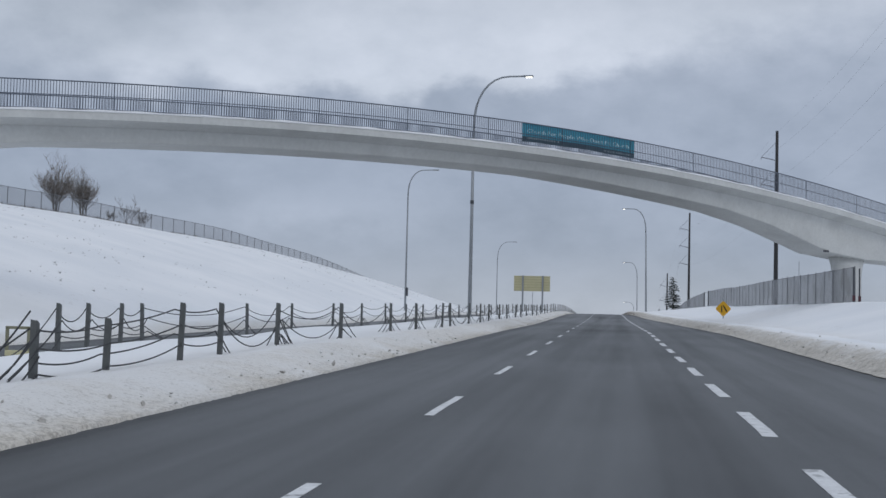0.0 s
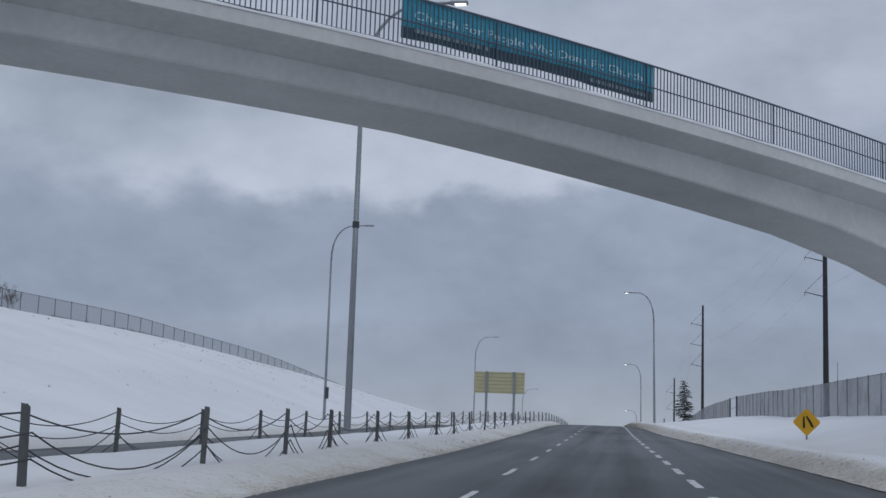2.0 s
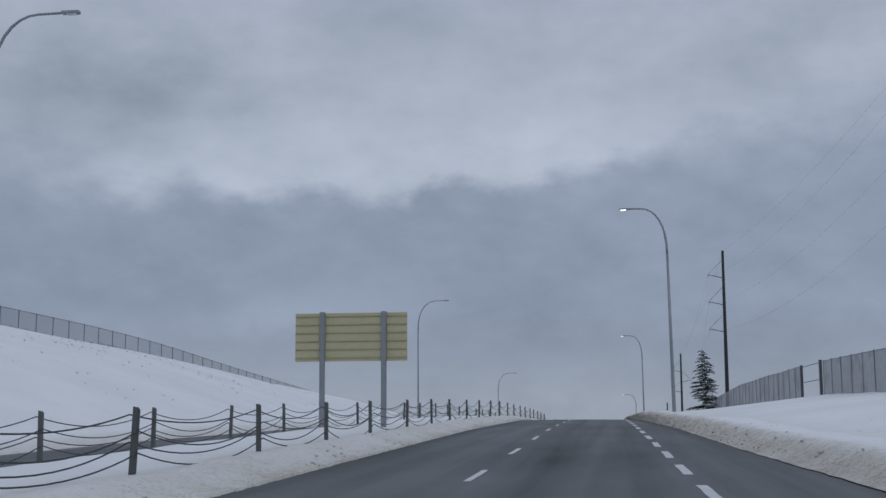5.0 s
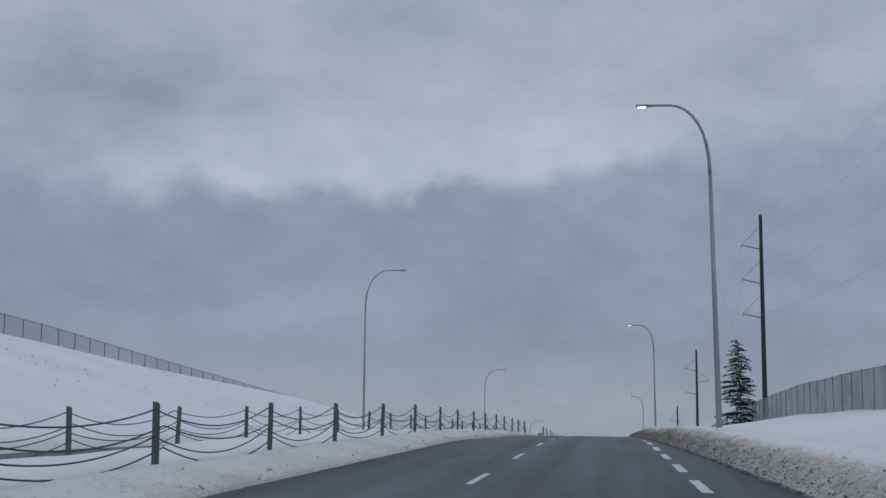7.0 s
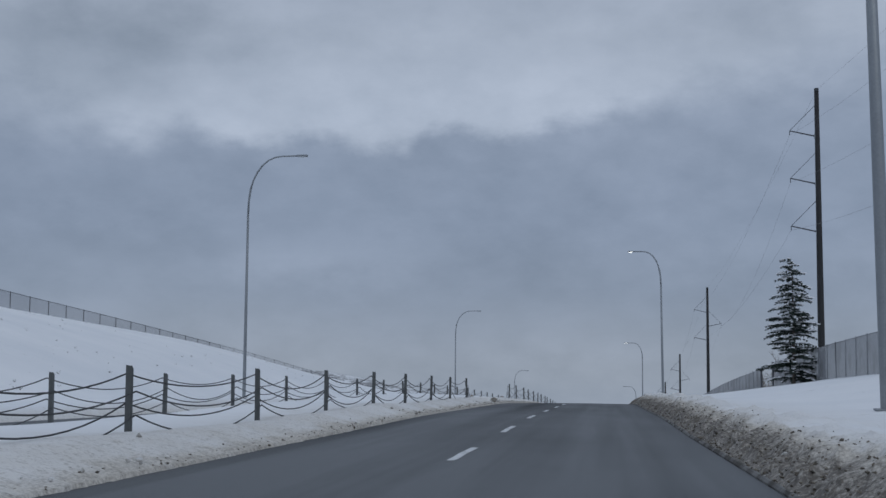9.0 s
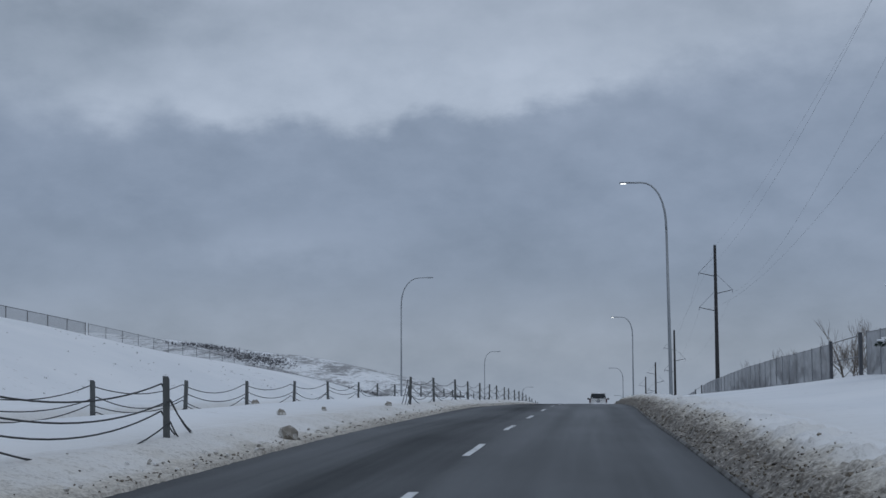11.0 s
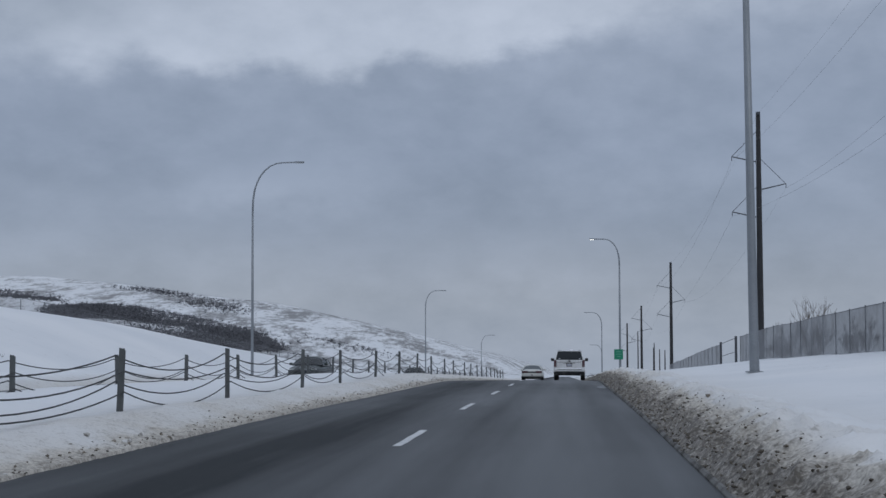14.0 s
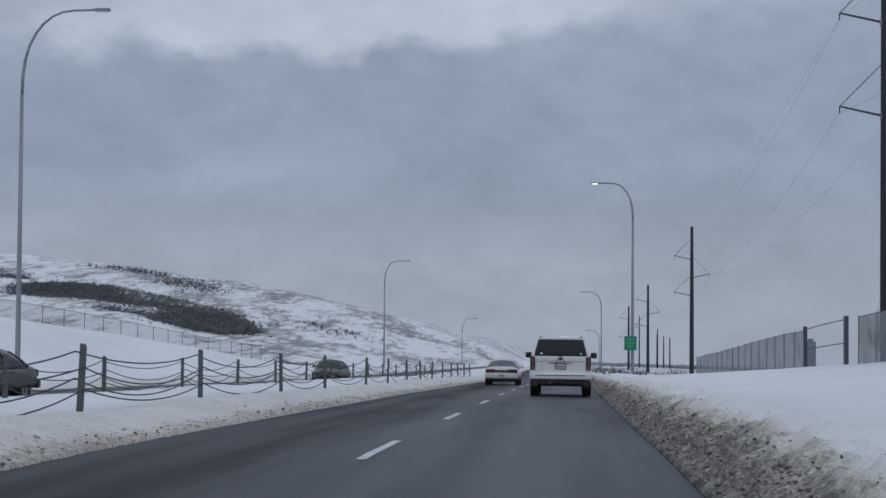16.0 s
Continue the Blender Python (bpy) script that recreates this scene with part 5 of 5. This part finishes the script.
def clods():
    """Lumps of gritty snow thrown up along the banks."""
    rng = random.Random(11)
    mats = []
    for k in range(1500):
        y = rng.uniform(2, 380)
        if rng.random() < .42:
            x = float(left_edge(y)) - .05 - abs(rng.gauss(0, .34))
        else:
            x = float(right_edge(y)) + .3 + abs(rng.gauss(0, .55))
        s = rng.uniform(.012, .034) * (1.25 if rng.random() < .06 else 1)
        m = Matrix.Translation((x, y, ground_z(x, y) + .05)) @ Matrix.Rotation(rng.uniform(0, 3), 4, "Z") @ Matrix.Diagonal((s * rng.uniform(.8, 1.5), s, s * rng.uniform(.6, 1), 1))
        mats.append(m)
    dirt = []
    nr = np.random.RandomState(6)
    for (X, Y, Z, D), count, spread, y0 in ((BANKS[1], 18000, .36, 120.0), (BANKS[0], 2600, .20, 160.0)):
        lo = int(np.searchsorted(Y[:, 0], y0))
        rows = nr.randint(lo, X.shape[0] - 1, count)
        reach = np.abs(nr.normal(0, spread, count)) + .02
        keep = nr.rand(count) < sstep(Y[rows, 0], y0, y0 + 75)
        for i, d in zip(rows[keep], reach[keep]):
            j = min(int(np.searchsorted(D[i], d)), D.shape[1] - 1)
            s = nr.uniform(.005, .017) * (1.9 if nr.rand() < .03 else 1) * (.7 if d > .8 else 1)
            m = Matrix.Translation((X[i, j] + nr.uniform(-.03, .03), Y[i, j] + nr.uniform(-.06, .06), Z[i, j] + s * .2)) @ Matrix.Rotation(nr.uniform(0, 3), 4, "Z") @ Matrix.Diagonal((s * nr.uniform(.8, 1.7), s * nr.uniform(.8, 1.5), s * nr.uniform(.7, 1.1), 1))
            dirt.append(m)
    tagged(stamp("dirt_clods", ico(1), dirt, M_DIRT, jitter=.55, seed=4), "frozen clods of dark grit and snow along the kerb", "dirt clods", kind="stuff")
    o = stamp("snow_clods", ico(1), mats, M_CLOD, jitter=.6)
    tagged(o, "lumps of gritty snow thrown along the road edge", "snow clods", kind="stuff")
    for x, y, s in ((-5.9, 237.6, .16), (-7.7, 244.4, .10), (-7.0, 255.8, .11), (-10.6, 253.0, .13), (-7.7, 249.2, .07)):
        bm = bmesh.new()
        bmesh.ops.create_icosphere(bm, subdivisions=2, radius=1)
        for v in bm.verts:
            v.co = Vector((v.co.x * s * 1.1, v.co.y * s, v.co.z * s * .9)) + v.co * rng.uniform(-.35, .25) * s
        o = finish("snow_block", bm, M_BLOCK)
        o.matrix_basis = pose(x, y, ground_z(x, y) + s * .5, 20, 35, 50)
        tagged(o, "broken block of dirty snow lying on the median", "snow block", "snow blocks on the median")


clods()


def ice_patch(y0, y1, wide):
    """A thin skin of packed snow left on the asphalt along the kerb."""
    rng = random.Random(21)
    bm = bmesh.new()
    n = 14
    rows = []
    for i in range(n + 1):
        y = y0 + (y1 - y0) * i / n
        f = math.sin(math.pi * (i + .4) / (n + .8)) ** .6 * rng.uniform(.75, 1.1)
        e = float(right_edge(y))
        z = float(road_z(y)) - .02
        rows.append([bm.verts.new((e - .04 - wide * f * q, y + rng.uniform(-.05, .05), z + h)) for q, h in ((0, .012), (.5, .020), (1, .002))])
    for a, b in zip(rows, rows[1:]):
        for k in range(2):
            bm.faces.new((a[k], b[k], b[k + 1], a[k + 1]))
    o = finish("ice_patch", bm, M_ICE)
    tagged(o, "thin grey patch of packed snow on the asphalt by the kerb", "ice patch")


ice_patch(318.2, 321.8, .36)


# ---------------------------------------------------------------- vehicles
def loft_body(name, rings, m, parent, label=""):
    bm = bmesh.new()
    prev = None
    for ring in rings:
        vs = [bm.verts.new(p) for p in ring]
        if prev:
            for k in range(len(vs)):
                bm.faces.new((prev[k], prev[(k + 1) % len(vs)], vs[(k + 1) % len(vs)], vs[k]))
        else:
            bm.faces.new(vs)
        prev = vs
    bm.faces.new(prev)
    o = part(name, bm, m, parent, label)
    bv = o.modifiers.new("soft_edges", "BEVEL")
    bv.width, bv.segments, bv.limit_method = .035, 2, "ANGLE"
    o.data.polygons.foreach_set("use_smooth", [True] * len(o.data.polygons))
    o.data.set_sharp_from_angle(angle=radians(38))
    return o


def ring(y, zb, zt, wb, wm, wt):
    """Eight-sided section of a car body at y: bottom, widest and top half-widths."""
    zm = zb + (zt - zb) * .5
    lo, hi = zb + min(.12, (zt - zb) * .25), zt - min(.03, (zt - zb) * .25)
    return [(-wb, y, zb), (wb, y, zb), (wm, y, lo), (wm, y, zm), (wt, y, hi), (wt - .06, y, zt), (-wt + .06, y, zt), (-wt, y, hi), (-wm, y, zm), (-wm, y, lo)]


def wheel(parent, x, y, r, wd):
    sx = 1 if x > 0 else -1
    bm = bmesh.new()
    prof = [(-wd / 2, r * .62), (-wd / 2, r * .93), (-wd / 2 + .03, r), (wd / 2 - .03, r), (wd / 2, r * .93), (wd / 2, r * .62)]
    rings = []
    for k in range(24):
        a = 2 * math.pi * k / 24
        rings.append([bm.verts.new((x + p, y + q * math.cos(a), r + q * math.sin(a))) for p, q in prof])
    for k in range(24):
        a, b = rings[k], rings[(k + 1) % 24]
        for i in range(len(prof) - 1):
            bm.faces.new((a[i], a[i + 1], b[i + 1], b[i]))
    wh = part("wheel", bm, M_RUBBER, parent, "dark wet tyre", smooth=False)
    part("rim", tube_bm([(x - wd * .4, y, r), (x + wd * .42, y, r)], r * .62, 16), M_STEEL, wh, "grey alloy rim")
    part("hub", tube_bm([(x + sx * wd * .4, y, r), (x + sx * wd * .47, y, r)], r * .16, 8), M_DARKSTEEL, wh)


def suv(x, y, rz=0.0):
    z = float(road_z(y + 1)) + .005
    slope = math.degrees(math.atan(float(road_z(y + 4) - road_z(y)) / 4))
    root = empty("white_suv", (x, y, float(road_z(y)) + .01))
    root.matrix_basis = pose(x, y, float(road_z(y)) + .01, slope, 0, rz)
    # rear bumper at y = 0, nose at y = 5.2
    loft_body("body", [ring(.03, .52, 1.26, .90, .985, .93), ring(.16, .44, 1.31, .93, 1.01, .945), ring(1.2, .38, 1.32, .95, 1.015, .95), ring(3.6, .38, 1.26, .95, 1.015, .94), ring(4.6, .42, 1.16, .93, 1.0, .91), ring(5.15, .50, 1.04, .84, .93, .84)], M_CARWHITE, root, "dirty white body")
    loft_body("cabin", [ring(.13, 1.28, 1.30, .91, .92, .91), ring(.18, 1.28, 1.45, .91, .90, .86), ring(.46, 1.28, 1.86, .91, .87, .755), ring(.8, 1.28, 1.885, .91, .87, .75), ring(2.9, 1.26, 1.89, .91, .87, .74), ring(3.9, 1.22, 1.27, .90, .90, .88)], M_GLASS, root, "dark tinted glass of the cabin")
    loft_body("roof", [ring(.44, 1.845, 1.885, .74, .765, .74), ring(.75, 1.86, 1.905, .75, .77, .74), ring(2.9, 1.86, 1.915, .75, .77, .74), ring(3.1, 1.83, 1.875, .70, .73, .70)], M_CARWHITE, root, "white roof")
    for sx in (-1, 1):
        part("rear_pillar", tube_bm([(sx * .91, .16, 1.29), (sx * .87, .22, 1.48), (sx * .765, .46, 1.86)], [.06, .055, .045], 6), M_CARWHITE, root)
        part("roof_rail", tube_bm([(sx * .68, .75, 1.95), (sx * .68, 2.8, 1.955)], .02, 6), M_TRIM, root)
        lamp = part("tail_lamp", box_bm(sx * .905, .06, 1.06, .165, .14, .44, bevel=.035), M_TAIL, root, "tall dull red tail lamp")
        part("lamp_strip", box_bm(sx * .905, -.012, 1.08, .035, .016, .32), M_TAILSTRIP, lamp)
        part("lamp_base", box_bm(sx * .905, -.011, .90, .11, .016, .07), M_TAILSTRIP, lamp)
        mir = part("mirror", box_bm(sx * 1.13, 3.15, 1.36, .22, .16, .20, bevel=.05), M_TRIM, root, "dark door mirror")
        part("mirror_arm", box_bm(sx * 1.0, 3.17, 1.30, .14, .08, .07), M_TRIM, mir)
        for yy in (1.05, 4.15):
            wheel(root, sx * .86, yy, .405, .28)
    tail = part("tailgate", box_bm(0, .022, .98, 1.58, .07, .60, bevel=.03), M_CARWHITE, root, "white tailgate")
    part("crease", box_bm(0, -.016, 1.13, 1.54, .01, .012), M_TRIM, tail)
    part("trim_strip", box_bm(0, -.02, 1.075, .74, .02, .022), M_TRIM, tail)
    part("badge", tube_bm([(0, -.012, 1.215), (0, -.03, 1.215)], .05, 14), M_TRIM, tail, "dark oval badge")
    plate = part("plate", box_bm(0, -.03, .965, .32, .02, .16), M_CHROME, tail, "pale number plate")
    part("plate_frame", box_bm(0, -.022, .965, .36, .018, .20), M_TRIM, plate)
    for k in range(3):
        part("print_bar", box_bm(-.09 + .09 * k, -.042, .96, .05, .006, .04), M_TRIM, plate)
    for sx in (-1, 1):
        part("plate_cord", tube_bm([(sx * .025, -.03, 1.33), (sx * .07, -.04, 1.2), (sx * .16, -.04, 1.06), (sx * .17, -.04, .88)], .010, 5), M_TRIM, tail)
    part("wiper", tube_bm([(0, .08, 1.34), (-.06, .10, 1.37), (-.42, .15, 1.40)], .014, 5), M_TRIM, root)
    bump = part("bumper", box_bm(0, -.03, .64, 1.96, .22, .20, bevel=.05), M_CARWHITE, root, "white rear bumper")
    part("bumper_groove", box_bm(0, -.142, .675, 1.60, .012, .026), M_TRIM, bump)
    bm = bmesh.new()
    for i in range(9):
        u = -1 + 2 * i / 8
        low = .30 + .10 * (1 - u * u) ** .5
        add_box(bm, u * .845, .02 + .03 * (i % 2), (low + .56) / 2, .225, .20, .56 - low, bevel=.03)
    part("lower_valance", bm, M_TRIM, root, "slush-splashed black valance")
    part("hitch", box_bm(0, .1, .40, .30, .16, .08, bevel=.02), M_TRIM, root)
    part("underbody", box_bm(0, 2.6, .42, 1.4, 4.2, .2), M_TRIM, root)
    part("ledge_snow", box_bm(.1, -.06, .735, 1.35, .12, .05, bevel=.02), M_SNOW, root, "snow caught on the bumper ledge")
    bm = bmesh.new()
    rng = random.Random(3)
    n = 14
    grid = [[bm.verts.new((-.60 + 1.2 * i / n, .66 + 2.1 * j / n, 1.905 + (0 if i in (0, n) or j in (0, n) else .015 + .02 * rng.random() + .07 * math.exp(-((i - 8.4) / 1.8) ** 2 - ((j - 2) / 2.5) ** 2)))) for j in range(n + 1)] for i in range(n + 1)]
    for i in range(n):
        for j in range(n):
            bm.faces.new((grid[i][j], grid[i + 1][j], grid[i + 1][j + 1], grid[i][j + 1]))
    part("roof_snow", bm, M_SNOW, root, "uneven snow on the roof", smooth=True)
    for sx, s in ((-.62, .03), (.66, .025)):
        bm = bmesh.new()
        bmesh.ops.create_icosphere(bm, subdivisions=1, radius=1, matrix=Matrix.Translation((sx, .15, 1.38)) @ Matrix.Diagonal((s * 1.6, s, s, 1)))
        part("window_snow", bm, M_SNOW, root)
    tagged(root, "dirty white full-size SUV with snow on its roof", "car")


def sedan(x, y, rz, paint, front=False, label="", name="sedan"):
    """A saloon; rear bumper at y = 0, nose at y = 4.9."""
    slope = math.degrees(math.atan(float(road_z(y + 4) - road_z(y)) / 4)) * (-1 if front else 1)
    root = empty(name, (x, y, float(road_z(y)) + .01))
    root.matrix_basis = pose(x, y, float(road_z(y)) - .02 - (float(opp_drop(y)) if front else 0), slope, 0, rz)
    ys = np.concatenate([np.linspace(0, .6, 9), np.linspace(.8, 4.2, 14), np.linspace(4.35, 4.88, 8)])
    at = [0, .06, .2, .6, 1.2, 2.4, 3.6, 4.2, 4.6, 4.8, 4.88]

    def rounded(y):
        zt, zb, wd = (float(np.interp(y, at, v)) for v in ([.82, .93, 1.0, 1.03, 1.0, .965, .935, .87, .78, .70, .60], [.42, .36, .30, .24, .22, .22, .22, .24, .27, .32, .40], [.74, .82, .88, .915, .925, .93, .925, .90, .85, .78, .68]))
        pts = []
        for k in range(24):
            a = 2 * math.pi * (k + .5) / 24
            c, sn = math.cos(a), math.sin(a)
            tuck = 1 - .10 * max(0.0, sn) ** 2
            pts.append((wd * tuck * math.copysign(abs(c) ** .5, c), y, (zt + zb) / 2 + (zt - zb) / 2 * math.copysign(abs(sn) ** .55, sn)))
        return pts

    def cab(y, deg, out=0.0):
        """Point on the glasshouse at y, by its angle up from the belt line."""
        zt = float(np.interp(y, [.58, .95, 1.3, 1.7, 2.2, 2.7, 3.1, 3.65], [.97, 1.19, 1.355, 1.415, 1.43, 1.395, 1.25, .95]))
        a = radians(deg)
        c, sn = math.cos(a), math.sin(a)
        return Vector(((.83 + out) * math.copysign(abs(c) ** .72, c), y, .90 + (zt - .90 + out) * max(sn, 0) ** .72))

    loft_body("body", [rounded(y) for y in ys], paint, root, "painted body")
    # seen from behind, the glass has its sky reflection painted in
    loft_body("cabin", [[cab(y, d) for d in range(0, 181, 12)] for y in np.linspace(.6, 3.62, 22)], M_GLASS if front else M_SKYGLASS, root, "dark glass of the cabin")
    loft_body("roof", [[cab(y, d, .016) for d in range(52, 129, 6)] + [cab(y, d, -.01) for d in range(128, 51, -6)] for y in np.linspace(1.28, 2.78, 10)], paint, root, "painted roof")
    for sx in (-1, 1):
        for name, y0, d0, y1, d1 in (("rear_pillar", .72, 8, 1.34, 54), ("front_pillar", 3.5, 10, 2.74, 54), ("door_pillar", 2.1, 4, 2.16, 54)):
            part(name, tube_bm([cab(y0 + (y1 - y0) * t, (d0 + (d1 - d0) * t) if sx > 0 else 180 - (d0 + (d1 - d0) * t), .004) for t in np.linspace(0, 1, 6)], .036, 6), paint, root, smooth=True)
        mir = part("mirror", box_bm(sx * .98, 3.2, 1.0, .20, .12, .14, bevel=.04), paint, root)
        part("tail_lamp", box_bm(sx * .58, .05, .77, .52, .14, .19, bevel=.04), M_TAIL, root, "dull red tail lamp")
        part("headlamp", box_bm(sx * .60, 4.70, .66, .32, .20, .13, bevel=.04), M_LENS, root, "clear headlamp")
        for yy in (.95, 3.85):
            wheel(root, sx * .80, yy, .325, .22)
    part("rear_bumper", box_bm(0, -.02, .50, 1.74, .18, .24, bevel=.05), paint, root)
    pl = part("plate", box_bm(0, -.115, .52, .32, .015, .15), M_PLATE, root, "pale number plate")
    part("print_bar", box_bm(0, -.126, .52, .22, .006, .06), M_TRIM, pl)
    part("lamp_band", box_bm(0, .02, .76, .76, .10, .12, bevel=.02), M_TRIM, root, "dark band between the tail lamps")
    gr = part("grille", box_bm(0, 4.84, .60, .70, .08, .17, bevel=.03), M_DARKSTEEL, root, "dark grille")
    part("grille_bar", tube_bm([(-.36, 4.885, .69), (-.2, 4.90, .655), (0, 4.905, .645), (.2, 4.90, .655), (.36, 4.885, .69)], .018, 6), M_CHROME, gr, "bright chrome grille bar")
    part("intake", box_bm(0, 4.895, .36, .90, .03, .09, bevel=.01), M_TRIM, root, "black lower intake")
    for sx in (-1, 1):
        part("fog_lamp", tube_bm([(sx * .60, 4.86, .37), (sx * .60, 4.91, .37)], .05, 10), M_LENS, root)
        part("door_handle", box_bm(sx * .935, 1.75, .80, .03, .16, .03), paint, root)
    part("bonnet_line", tube_bm([(-.62, 4.62, .765), (-.70, 3.75, .918)], .006, 4), M_TRIM, root)
    part("front_bumper", box_bm(0, 4.82, .40, 1.56, .16, .22, bevel=.05), paint, root)
    part("underbody", box_bm(0, 2.45, .28, 1.4, 4.0, .16), M_TRIM, root)
    tagged(root, label, "car")


suv(.30, 358.0, -.6)
sedan(-2.74, 384.0, -.4, M_CARSILVER, label="pale silver saloon car on the damp road")
sedan(-14.1, 348.6, 180, M_CARGREY, True, "dark grey saloon car on the oncoming carriageway")
sedan(-14.4, 400.5, 180, M_CARGREY, True, "dark grey car far along the oncoming carriageway")


# ---------------------------------------------------------------- the distance
def far_town():
    root = empty("far_tower", (423, 2500, -190))
    # no fog in the valley: tower and woods carry haze in their colours
    part("block", box_bm(0, 0, 45, 15, 15, 112), M_TOWER, root, "slab block in a haze-grey colour")
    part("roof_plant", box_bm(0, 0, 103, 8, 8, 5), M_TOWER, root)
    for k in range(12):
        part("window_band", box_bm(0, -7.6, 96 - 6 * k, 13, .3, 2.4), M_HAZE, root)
    tagged(root, "hazy grey tower block far down in the valley", "building")
    rng = random.Random(8)
    mats = []
    for k in range(2600):
        x, y = rng.uniform(40, 900), rng.uniform(1900, 3600)
        z = float(height(np.array([x]), np.array([y]))[0])
        sz = rng.uniform(2.0, 4.5)
        mats.append(Matrix.Translation((x, y, z + sz * .3)) @ Matrix.Diagonal((sz * rng.uniform(.7, 1.6), sz, sz * rng.uniform(.5, .9), 1)))
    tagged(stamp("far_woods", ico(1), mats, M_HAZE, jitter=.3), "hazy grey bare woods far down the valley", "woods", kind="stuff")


far_town()
